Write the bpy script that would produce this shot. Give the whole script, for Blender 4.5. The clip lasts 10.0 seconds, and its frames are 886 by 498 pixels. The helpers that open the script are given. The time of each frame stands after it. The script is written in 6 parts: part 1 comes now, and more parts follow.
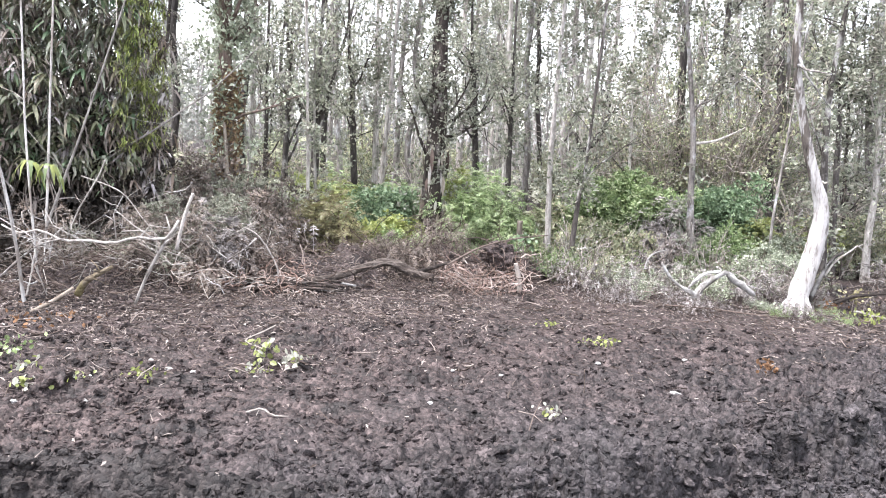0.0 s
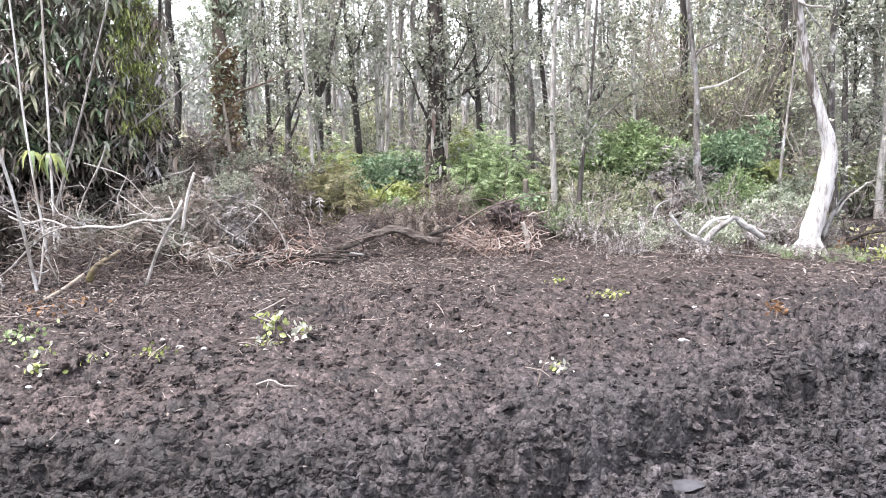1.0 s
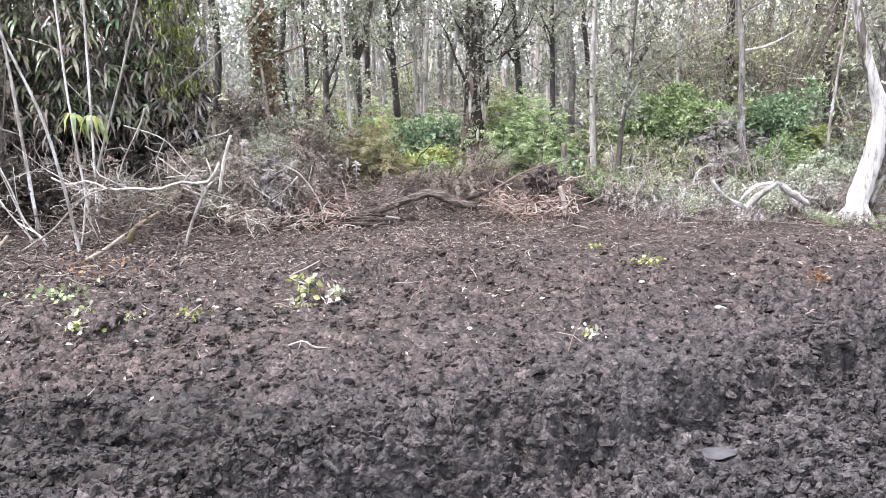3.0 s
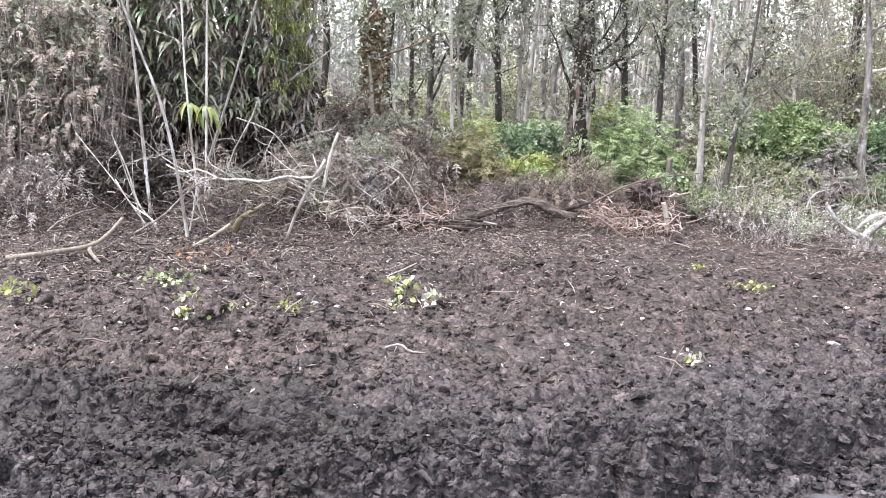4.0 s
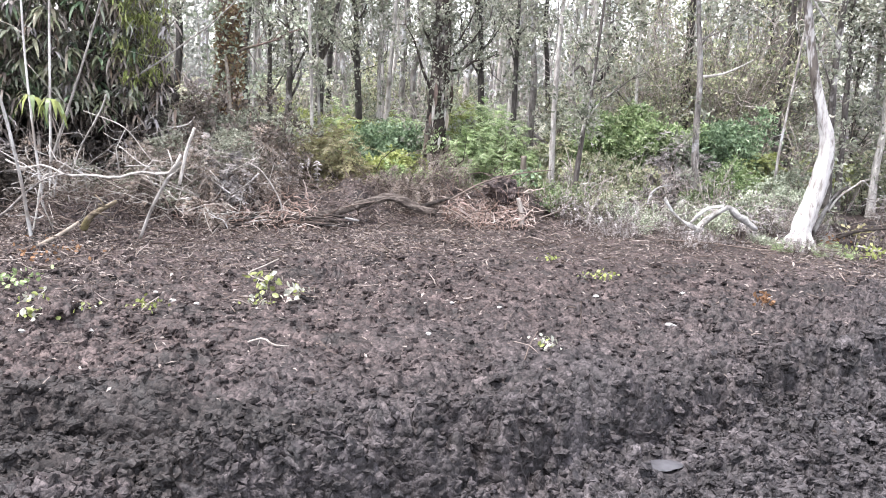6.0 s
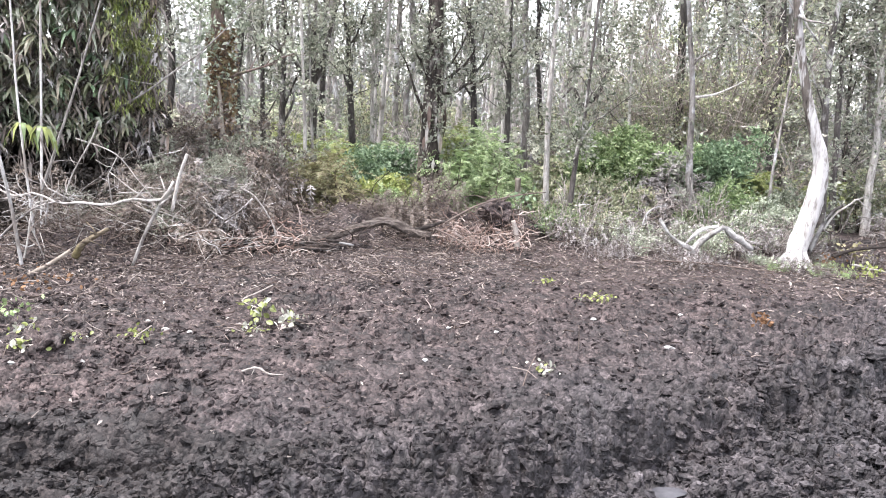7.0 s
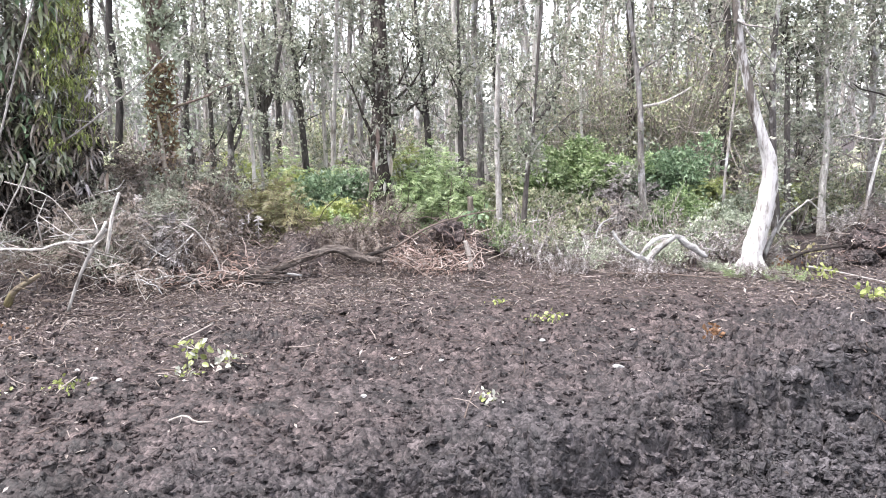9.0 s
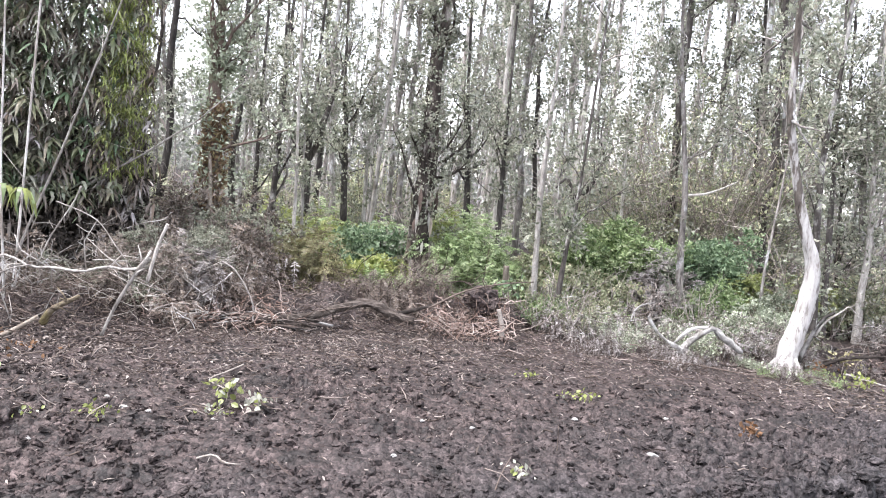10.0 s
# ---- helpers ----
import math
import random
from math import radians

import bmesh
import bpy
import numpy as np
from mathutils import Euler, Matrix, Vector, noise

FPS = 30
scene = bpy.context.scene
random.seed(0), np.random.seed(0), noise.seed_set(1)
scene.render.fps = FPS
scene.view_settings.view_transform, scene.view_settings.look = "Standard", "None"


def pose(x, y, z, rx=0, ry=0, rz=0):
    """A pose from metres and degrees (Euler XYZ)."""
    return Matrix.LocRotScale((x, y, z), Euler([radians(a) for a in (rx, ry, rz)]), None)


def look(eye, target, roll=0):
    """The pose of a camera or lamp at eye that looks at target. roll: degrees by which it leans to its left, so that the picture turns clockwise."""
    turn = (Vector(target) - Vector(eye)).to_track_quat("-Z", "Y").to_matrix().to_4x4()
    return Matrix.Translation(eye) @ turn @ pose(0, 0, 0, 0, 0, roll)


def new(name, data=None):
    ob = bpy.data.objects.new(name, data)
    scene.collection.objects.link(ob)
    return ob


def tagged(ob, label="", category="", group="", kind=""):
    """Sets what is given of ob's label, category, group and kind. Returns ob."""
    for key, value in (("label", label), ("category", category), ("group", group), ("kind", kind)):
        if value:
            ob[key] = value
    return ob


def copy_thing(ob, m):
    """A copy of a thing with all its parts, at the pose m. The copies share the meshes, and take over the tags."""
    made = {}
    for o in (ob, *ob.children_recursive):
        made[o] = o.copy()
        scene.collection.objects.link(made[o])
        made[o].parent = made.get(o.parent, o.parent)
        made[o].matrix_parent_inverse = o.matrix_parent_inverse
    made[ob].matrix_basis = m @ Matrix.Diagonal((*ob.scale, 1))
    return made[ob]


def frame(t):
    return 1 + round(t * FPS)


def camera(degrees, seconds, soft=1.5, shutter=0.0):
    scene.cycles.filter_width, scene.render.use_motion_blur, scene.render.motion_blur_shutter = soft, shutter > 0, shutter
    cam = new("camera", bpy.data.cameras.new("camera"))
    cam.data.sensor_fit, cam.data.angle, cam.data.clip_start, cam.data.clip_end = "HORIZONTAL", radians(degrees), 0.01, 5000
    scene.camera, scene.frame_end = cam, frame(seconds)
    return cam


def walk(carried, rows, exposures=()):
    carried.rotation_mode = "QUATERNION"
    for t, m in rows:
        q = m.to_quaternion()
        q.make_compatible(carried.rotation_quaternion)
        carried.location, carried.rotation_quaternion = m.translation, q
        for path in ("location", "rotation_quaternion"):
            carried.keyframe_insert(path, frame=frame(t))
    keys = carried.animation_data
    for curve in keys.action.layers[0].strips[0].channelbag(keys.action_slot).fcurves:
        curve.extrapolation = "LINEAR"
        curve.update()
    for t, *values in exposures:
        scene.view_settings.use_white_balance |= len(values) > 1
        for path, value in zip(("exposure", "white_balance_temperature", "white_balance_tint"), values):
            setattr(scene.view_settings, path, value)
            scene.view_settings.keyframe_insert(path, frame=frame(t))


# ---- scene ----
cam = camera(57.4, 10.0, soft=1.0)
PATH = [
    (0, (-0.125, -0.011, 1.605), (-0.084, 1.969, 1.325), 3.5),
    (0.5, (-0.079, 0.002, 1.613), (-0.162, 1.988, 1.395), 1.6),
    (1, (-0.018, -0.016, 1.585), (-0.018, 1.95, 1.221), -0.4),
    (1.5, (-0.015, -0.004, 1.593), (-0.053, 1.95, 1.17), -1.9),
    (2, (-0.011, -0.006, 1.59), (-0.068, 1.951, 1.182), 0.3),
    (2.5, (0.009, -0.008, 1.593), (0.009, 1.949, 1.178), 0.4),
    (3, (0.03, 0.009, 1.572), (-0.07, 1.955, 1.124), -0.5),
    (3.2, (0.021, 0.044, 1.578), (-0.2, 1.973, 1.097), -1.3),
    (4.3, (-0.08, 0.051, 1.61), (-0.381, 1.98, 1.173), 2.7),
    (4.5, (-0.075, 0.01, 1.596), (-0.266, 1.952, 1.159), 2.0),
    (4.7, (-0.002, -0.052, 1.574), (0.013, 1.893, 1.107), -0.8),
    (5, (-0.023, -0.098, 1.586), (0.159, 1.83, 1.089), -3.0),
    (5.5, (-0.027, -0.108, 1.586), (0.199, 1.823, 1.116), -0.0),
    (6, (-0.054, -0.056, 1.59), (-0.028, 1.897, 1.157), 3.4),
    (6.2, (-0.035, -0.065, 1.594), (0.026, 1.895, 1.204), 4.3),
    (7.3, (-0.11, 0.054, 1.605), (-0.079, 2.019, 1.234), 2.5),
    (7.5, (-0.154, 0.099, 1.629), (-0.141, 2.07, 1.292), 3.4),
    (8, (-0.099, 0.132, 1.627), (0.091, 2.087, 1.252), 3.7),
    (8.5, (0.095, 0.147, 1.618), (0.275, 2.106, 1.257), 2.8),
    (9, (0.189, 0.152, 1.645), (0.284, 2.121, 1.306), -0.1),
    (9.5, (0.097, 0.161, 1.67), (0.164, 2.15, 1.47), 4.9),
    (10, (0.013, 0.173, 1.623), (0.054, 2.164, 1.441), 6.0),
]
walk(cam, [(t, look(eye, target, roll)) for t, eye, target, roll in PATH], [(0, 2.48, 6500, 15), (9.5, 2.48, 6500, 15), (10, 2.3, 6500, 15)])

# ---- light ----
SUN_ELEVATION, SUN_ROTATION = 72.0, 250.0
world = bpy.data.worlds.new("overcast_sky")
scene.world = world
world.use_nodes = True
wn, wl = world.node_tree.nodes, world.node_tree.links
wn.clear()
sky = wn.new("ShaderNodeTexSky")
sky.sky_type, sky.sun_disc = "NISHITA", False
sky.sun_elevation, sky.sun_rotation = radians(SUN_ELEVATION), radians(SUN_ROTATION)
sky.air_density, sky.dust_density, sky.ozone_density = 1.0, 1.0, 1.0
grey = wn.new("ShaderNodeHueSaturation")
grey.inputs["Saturation"].default_value = 0.35
back = wn.new("ShaderNodeBackground")
back.inputs["Strength"].default_value = 0.118
out = wn.new("ShaderNodeOutputWorld")
wl.new(sky.outputs["Color"], grey.inputs["Color"])
wl.new(grey.outputs["Color"], back.inputs["Color"])
wl.new(back.outputs["Background"], out.inputs["Surface"])

sun = bpy.data.lights.new("sun", "SUN")
sun.energy, sun.angle, sun.color = 1.5, radians(14), (1.0, 0.99, 0.975)
sun_ob = new("sun", sun)
sun_ob.matrix_world = look((0, 0, 0), (-math.sin(radians(SUN_ROTATION)) * math.cos(radians(SUN_ELEVATION)),
                                       -math.cos(radians(SUN_ROTATION)) * math.cos(radians(SUN_ELEVATION)),
                                       -math.sin(radians(SUN_ELEVATION))))


# ---- materials ----
def shader(name):
    m = bpy.data.materials.new(name)
    m.use_nodes = True
    m.node_tree.nodes.clear()
    return m, m.node_tree.nodes, m.node_tree.links


def noise_node(n, l, coord, scale, detail=5.0, rough=0.6, stretch=(1, 1, 1)):
    mp = n.new("ShaderNodeMapping")
    mp.inputs["Scale"].default_value = stretch
    l.new(coord, mp.inputs["Vector"])
    t = n.new("ShaderNodeTexNoise")
    t.inputs["Scale"].default_value, t.inputs["Detail"].default_value, t.inputs["Roughness"].default_value = scale, detail, rough
    l.new(mp.outputs["Vector"], t.inputs["Vector"])
    return t.outputs["Fac"]


def ramp_node(n, l, fac, stops):
    r = n.new("ShaderNodeValToRGB")
    e = r.color_ramp.elements
    while len(e) < len(stops):
        e.new(0.5)
    for k, (p, c) in enumerate(stops):
        e[k].position, e[k].color = p, (*c, 1)
    l.new(fac, r.inputs["Fac"])
    return r.outputs["Color"]


def mix_node(n, l, fac, a, b, blend="MIX"):
    m = n.new("ShaderNodeMix")
    m.data_type, m.blend_type = "RGBA", blend
    if isinstance(fac, float):
        m.inputs[0].default_value = fac
    else:
        l.new(fac, m.inputs[0])
    for k, c in ((6, a), (7, b)):
        if isinstance(c, tuple):
            m.inputs[k].default_value = (*c, 1)
        else:
            l.new(c, m.inputs[k])
    return m.outputs[2]


def remap(n, l, fac, lo, hi, a=0.0, b=1.0):
    r = n.new("ShaderNodeMapRange")
    r.interpolation_type = "SMOOTHSTEP"
    for k, v in ((1, lo), (2, hi), (3, a), (4, b)):
        r.inputs[k].default_value = v
    l.new(fac, r.inputs[0])
    return r.outputs[0]


def surface(m, n, l, colour, rough=0.85, bump=None, dist=0.01, strength=0.6, spec=0.3, through_light=0.0):
    p = n.new("ShaderNodeBsdfPrincipled")
    p.inputs["Specular IOR Level"].default_value = spec
    if isinstance(rough, float):
        p.inputs["Roughness"].default_value = rough
    else:
        l.new(rough, p.inputs["Roughness"])
    l.new(colour, p.inputs["Base Color"])
    if bump is not None:
        b = n.new("ShaderNodeBump")
        b.inputs["Distance"].default_value, b.inputs["Strength"].default_value = dist, strength
        l.new(bump, b.inputs["Height"])
        l.new(b.outputs["Normal"], p.inputs["Normal"])
    o = n.new("ShaderNodeOutputMaterial")
    if through_light:
        t = n.new("ShaderNodeBsdfTranslucent")
        l.new(colour, t.inputs["Color"])
        x = n.new("ShaderNodeMixShader")
        x.inputs[0].default_value = through_light
        l.new(p.outputs[0], x.inputs[1])
        l.new(t.outputs[0], x.inputs[2])
        l.new(x.outputs[0], o.inputs["Surface"])
    else:
        l.new(p.outputs[0], o.inputs["Surface"])
    return m


def bark(name, dark, mid, light, patch=None, scale=9.0, relief=0.012, lichen=0.55, along=(1, 1, 0.22)):
    """Bark with upright grain, blotches of lichen, and a tint of its own on every copy."""
    m, n, l = shader(name)
    co = n.new("ShaderNodeTexCoord").outputs["Object"]
    grain = noise_node(n, l, co, scale * 3, 6, 0.65, along)
    blot = noise_node(n, l, co, scale * 0.45, 4, 0.6, (1, 1, 0.6))
    col = ramp_node(n, l, grain, [(0.3, dark), (0.52, mid), (0.75, light)])
    if patch:
        col = mix_node(n, l, remap(n, l, blot, lichen, lichen + 0.12), col, patch)
    fine = noise_node(n, l, co, 60, 3, 0.6)
    col = mix_node(n, l, remap(n, l, fine, 0.3, 0.7, 0.0, 0.35), col, dark)
    hs = n.new("ShaderNodeHueSaturation")
    info = n.new("ShaderNodeObjectInfo")
    l.new(remap(n, l, info.outputs["Random"], 0, 1, 0.7, 1.25), hs.inputs["Value"])
    l.new(col, hs.inputs["Color"])
    return surface(m, n, l, hs.outputs["Color"], 0.88, grain, relief, 0.9, 0.25)


def foliage(name, colours, through_light=0.35, rough=0.42, spread=(0.75, 1.25)):
    """Leaves: each one takes its own tint, each plant its own too."""
    m, n, l = shader(name)
    g = n.new("ShaderNodeNewGeometry")
    col = ramp_node(n, l, g.outputs["Random Per Island"], [(k / max(1, len(colours) - 1), c) for k, c in enumerate(colours)])
    co = n.new("ShaderNodeTexCoord").outputs["Object"]
    spots = noise_node(n, l, co, 45, 3)
    big = noise_node(n, l, co, 2.2, 2)
    hs = n.new("ShaderNodeHueSaturation")
    mul = n.new("ShaderNodeMath")
    mul.operation = "MULTIPLY"
    info = n.new("ShaderNodeObjectInfo")
    l.new(remap(n, l, info.outputs["Random"], 0, 1, *spread), mul.inputs[0])
    l.new(remap(n, l, big, 0.3, 0.7, 0.8, 1.2), mul.inputs[1])
    l.new(mul.outputs[0], hs.inputs["Value"])
    l.new(mix_node(n, l, remap(n, l, spots, 0.5, 0.75, 0.0, 0.4), col, tuple(0.6 * v for v in colours[0])), hs.inputs["Color"])
    return surface(m, n, l, hs.outputs["Color"], rough, None, spec=0.5, through_light=through_light)


def stripped_bark(name):
    """White stripped wood with old brown bark left in streaks, more of it higher up the stem."""
    m, n, l = shader(name)
    co = n.new("ShaderNodeTexCoord").outputs["Object"]
    grain = noise_node(n, l, co, 26, 6, 0.65, (1, 1, 0.2))
    white = ramp_node(n, l, grain, [(0.33, (0.22, 0.19, 0.17)), (0.48, (0.50, 0.475, 0.455)), (0.7, (0.68, 0.665, 0.645))])
    brown = ramp_node(n, l, grain, [(0.3, (0.05, 0.042, 0.037)), (0.55, (0.17, 0.145, 0.125)), (0.8, (0.36, 0.33, 0.30))])
    xyz = n.new("ShaderNodeSeparateXYZ")
    l.new(co, xyz.inputs[0])
    add = n.new("ShaderNodeMath")
    add.operation = "MULTIPLY_ADD"
    add.inputs[1].default_value = 0.075
    l.new(xyz.outputs["Z"], add.inputs[0])
    l.new(noise_node(n, l, co, 5.5, 5, 0.65, (1, 1, 0.28)), add.inputs[2])
    return surface(m, n, l, mix_node(n, l, remap(n, l, add.outputs[0], 0.625, 0.70), white, brown), 0.85, grain, 0.014, 0.9, 0.25)


def dead_wood(name, colours, rough=0.85):
    """Sticks and chips: a tint for every piece, with fibres along it."""
    m, n, l = shader(name)
    g = n.new("ShaderNodeNewGeometry")
    col = ramp_node(n, l, g.outputs["Random Per Island"], [(k / max(1, len(colours) - 1), c) for k, c in enumerate(colours)])
    co = n.new("ShaderNodeTexCoord").outputs["Object"]
    f = noise_node(n, l, co, 40, 5, 0.65)
    col = mix_node(n, l, remap(n, l, f, 0.4, 0.75, 0.0, 0.55), col, tuple(0.4 * v for v in colours[0]))
    return surface(m, n, l, col, rough, f, 0.004, 0.7, 0.25)


def soil_material():
    m, n, l = shader("soil")
    pos = n.new("ShaderNodeNewGeometry").outputs["Position"]
    big = noise_node(n, l, pos, 0.9, 4, 0.6)
    mid = noise_node(n, l, pos, 7, 5, 0.6)
    fine = noise_node(n, l, pos, 55, 5, 0.7)
    grit = noise_node(n, l, pos, 190, 3, 0.7)
    wet = ramp_node(n, l, mid, [(0.3, (0.015, 0.0128, 0.0131)), (0.5, (0.0355, 0.0317, 0.0325)), (0.75, (0.083, 0.074, 0.0758))])
    brown = ramp_node(n, l, mid, [(0.3, (0.019, 0.0137, 0.0126)), (0.5, (0.048, 0.0355, 0.0328)), (0.78, (0.108, 0.084, 0.079))])
    xyz = n.new("ShaderNodeSeparateXYZ")
    l.new(pos, xyz.inputs[0])
    # leaf mould and bark dust towards the wood
    a = n.new("ShaderNodeMath")
    a.operation = "MULTIPLY_ADD"
    a.inputs[1].default_value = 4.0
    l.new(big, a.inputs[0])
    l.new(xyz.outputs["Y"], a.inputs[2])
    skew = n.new("ShaderNodeMath")
    skew.operation = "MULTIPLY_ADD"
    skew.inputs[1].default_value = -0.6
    l.new(xyz.outputs["X"], skew.inputs[0])
    l.new(a.outputs[0], skew.inputs[2])
    col = mix_node(n, l, remap(n, l, skew.outputs[0], 4.4, 7.6), wet, brown)
    col = mix_node(n, l, remap(n, l, fine, 0.45, 0.7, 0.0, 0.45), col, (0.03, 0.025, 0.025))
    col = mix_node(n, l, remap(n, l, grit, 0.64, 0.8, 0.0, 0.25), col, (0.17, 0.145, 0.135))
    # blacker earth in random patches, and one set patch at the front left
    dark_noise = noise_node(n, l, pos, 1.6, 5, 0.7, (0.7, 1.3, 1))
    mp = n.new("ShaderNodeMapping")
    mp.inputs["Location"].default_value = (1.2, -5.0, 0)
    mp.inputs["Scale"].default_value = (0.7, 1.6, 0)
    l.new(pos, mp.inputs["Vector"])
    patch = n.new("ShaderNodeTexGradient")
    patch.gradient_type = "SPHERICAL"
    l.new(mp.outputs["Vector"], patch.inputs["Vector"])
    more = n.new("ShaderNodeMath")
    more.operation = "MULTIPLY_ADD"
    more.inputs[1].default_value = 0.55
    l.new(patch.outputs["Fac"], more.inputs[0])
    l.new(dark_noise, more.inputs[2])
    col = mix_node(n, l, remap(n, l, more.outputs[0], 0.52, 0.66, 0.0, 0.82), col, (0.02, 0.0172, 0.016))
    # crumbs: cells tinted at random for contrast, and lumps in the relief
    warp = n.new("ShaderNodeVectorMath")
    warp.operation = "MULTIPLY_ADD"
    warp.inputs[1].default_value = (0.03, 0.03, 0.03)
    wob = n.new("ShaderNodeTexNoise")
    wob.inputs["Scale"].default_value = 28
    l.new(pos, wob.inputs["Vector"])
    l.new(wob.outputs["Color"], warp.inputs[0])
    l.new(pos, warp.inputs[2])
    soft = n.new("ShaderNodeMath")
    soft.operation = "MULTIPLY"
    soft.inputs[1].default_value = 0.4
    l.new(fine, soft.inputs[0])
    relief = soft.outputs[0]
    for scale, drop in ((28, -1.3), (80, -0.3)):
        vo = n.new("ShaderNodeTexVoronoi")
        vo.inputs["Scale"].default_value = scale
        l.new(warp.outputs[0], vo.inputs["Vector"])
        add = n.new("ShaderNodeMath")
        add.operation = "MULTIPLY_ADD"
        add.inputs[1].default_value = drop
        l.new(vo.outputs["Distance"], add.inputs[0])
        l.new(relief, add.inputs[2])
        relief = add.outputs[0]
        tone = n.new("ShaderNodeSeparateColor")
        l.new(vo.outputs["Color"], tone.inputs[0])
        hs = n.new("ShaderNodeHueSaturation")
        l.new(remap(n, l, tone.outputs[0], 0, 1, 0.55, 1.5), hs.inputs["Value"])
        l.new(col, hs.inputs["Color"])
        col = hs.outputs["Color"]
    return surface(m, n, l, col, remap(n, l, mid, 0.35, 0.7, 0.5, 0.85), relief, 0.012, 0.85, 0.32)


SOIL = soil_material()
BARK_DARK = bark("dark_bark", (0.0267, 0.0238, 0.0223), (0.0891, 0.0788, 0.0728), (0.223, 0.2, 0.183), (0.416, 0.402, 0.356), lichen=0.57)
BARK_PEEL = bark("peeling_bark", (0.02, 0.017, 0.0155), (0.085, 0.068, 0.059), (0.22, 0.185, 0.163), (0.50, 0.46, 0.42), scale=9.0, relief=0.03, lichen=0.545)
BARK_GREY = bark("grey_bark", (0.0943, 0.0847, 0.0778), (0.355, 0.323, 0.297), (0.707, 0.672, 0.618), (0.82, 0.82, 0.82), lichen=0.53)
BARK_PALE = bark("pale_bark", (0.16, 0.143, 0.128), (0.458, 0.43, 0.395), (0.732, 0.699, 0.653), (0.172, 0.148, 0.126), lichen=0.56)
BARK_MOTTLED = bark("mottled_bark", (0.03, 0.026, 0.024), (0.10, 0.088, 0.08), (0.22, 0.20, 0.18), (0.58, 0.56, 0.53), scale=8.0, relief=0.02, lichen=0.5)
BARK_RED = bark("reddish_bark", (0.0563, 0.0416, 0.036), (0.147, 0.107, 0.09), (0.259, 0.203, 0.175), (0.169, 0.163, 0.113), lichen=0.52)
BARK_WHITE = bark("white_bark", (0.22, 0.195, 0.175), (0.66, 0.64, 0.61), (0.80, 0.79, 0.77), (0.30, 0.265, 0.235), scale=9.0, relief=0.014, lichen=0.5)
BARK_STRIPPED = stripped_bark("stripped_white_bark")
LEAF_CANOPY = foliage("canopy_leaf", [(0.116, 0.131, 0.0944), (0.254, 0.274, 0.204), (0.484, 0.498, 0.406), (0.285, 0.268, 0.216)], 0.38)
# far leaves coloured paler and greyer to stand in for distant haze
LEAF_HAZED = foliage("hazed_far_leaf", [(0.21, 0.226, 0.191), (0.389, 0.404, 0.352), (0.588, 0.598, 0.536)], 0.42)
LEAF_GREEN = foliage("green_leaf", [(0.0874, 0.14, 0.056), (0.188, 0.269, 0.11), (0.314, 0.403, 0.19), (0.482, 0.549, 0.336)], 0.3, spread=(0.8, 1.3))
LEAF_DEEP = foliage("deep_green_leaf", [(0.0728, 0.121, 0.065), (0.151, 0.224, 0.123), (0.325, 0.414, 0.263)], 0.25, 0.4)
LEAF_YELLOW = foliage("yellow_green_leaf", [(0.138, 0.169, 0.0438), (0.275, 0.319, 0.1), (0.45, 0.475, 0.2)], 0.35)
LEAF_OLIVE = foliage("olive_leaf", [(0.125, 0.145, 0.075), (0.265, 0.292, 0.172), (0.49, 0.512, 0.335), (0.39, 0.335, 0.25)], 0.25)
LEAF_BROWNING = foliage("browning_fern", [(0.118, 0.0972, 0.0534), (0.235, 0.204, 0.104), (0.393, 0.361, 0.196), (0.204, 0.235, 0.102)], 0.3)
LEAF_GREY = foliage("grey_green_leaf", [(0.165, 0.198, 0.132), (0.363, 0.404, 0.289), (0.693, 0.734, 0.594)], 0.25)
LEAF_DEAD = foliage("dead_leaf", [(0.085, 0.067, 0.055), (0.19, 0.158, 0.134), (0.38, 0.332, 0.295), (0.25, 0.185, 0.135)], 0.2, 0.7)
LEAF_DEADGREY = foliage("grey_dead_leaf", [(0.117, 0.103, 0.0962), (0.26, 0.237, 0.226), (0.546, 0.507, 0.494)], 0.2, 0.75)
LITTER = foliage("dry_litter", [(0.08, 0.06, 0.05), (0.17, 0.136, 0.118), (0.27, 0.228, 0.203), (0.42, 0.37, 0.335)], 0.1, 0.8)
LEAF_RUST = foliage("rust_leaf", [(0.13, 0.07, 0.04), (0.24, 0.13, 0.065), (0.19, 0.105, 0.06)], 0.2, 0.75)
LEAF_MOSS = foliage("rusty_moss", [(0.10, 0.06, 0.035), (0.20, 0.125, 0.075), (0.30, 0.21, 0.13), (0.24, 0.22, 0.10)], 0.2, 0.8)
LEAF_WHITE = foliage("pale_underside_leaf", [(0.413, 0.413, 0.315), (0.54, 0.54, 0.465)], 0.2, 0.6)
# near-black leaf colour, standing in for the shade inside the thicket
LEAF_SHADE = foliage("shade_dark_leaf", [(0.02, 0.016, 0.013), (0.05, 0.04, 0.032), (0.09, 0.075, 0.06)], 0.1, 0.6)
STICKS = dead_wood("dead_sticks", [(0.0414, 0.0304, 0.0258), (0.0966, 0.0727, 0.0607), (0.166, 0.131, 0.112), (0.34, 0.29, 0.258)])
TWIGS_GREY = dead_wood("grey_twigs", [(0.211, 0.175, 0.155), (0.405, 0.349, 0.315), (0.672, 0.616, 0.573)])
ROOTS = dead_wood("reddish_roots", [(0.149, 0.0978, 0.0782), (0.287, 0.201, 0.167), (0.414, 0.316, 0.276), (0.575, 0.506, 0.46)])
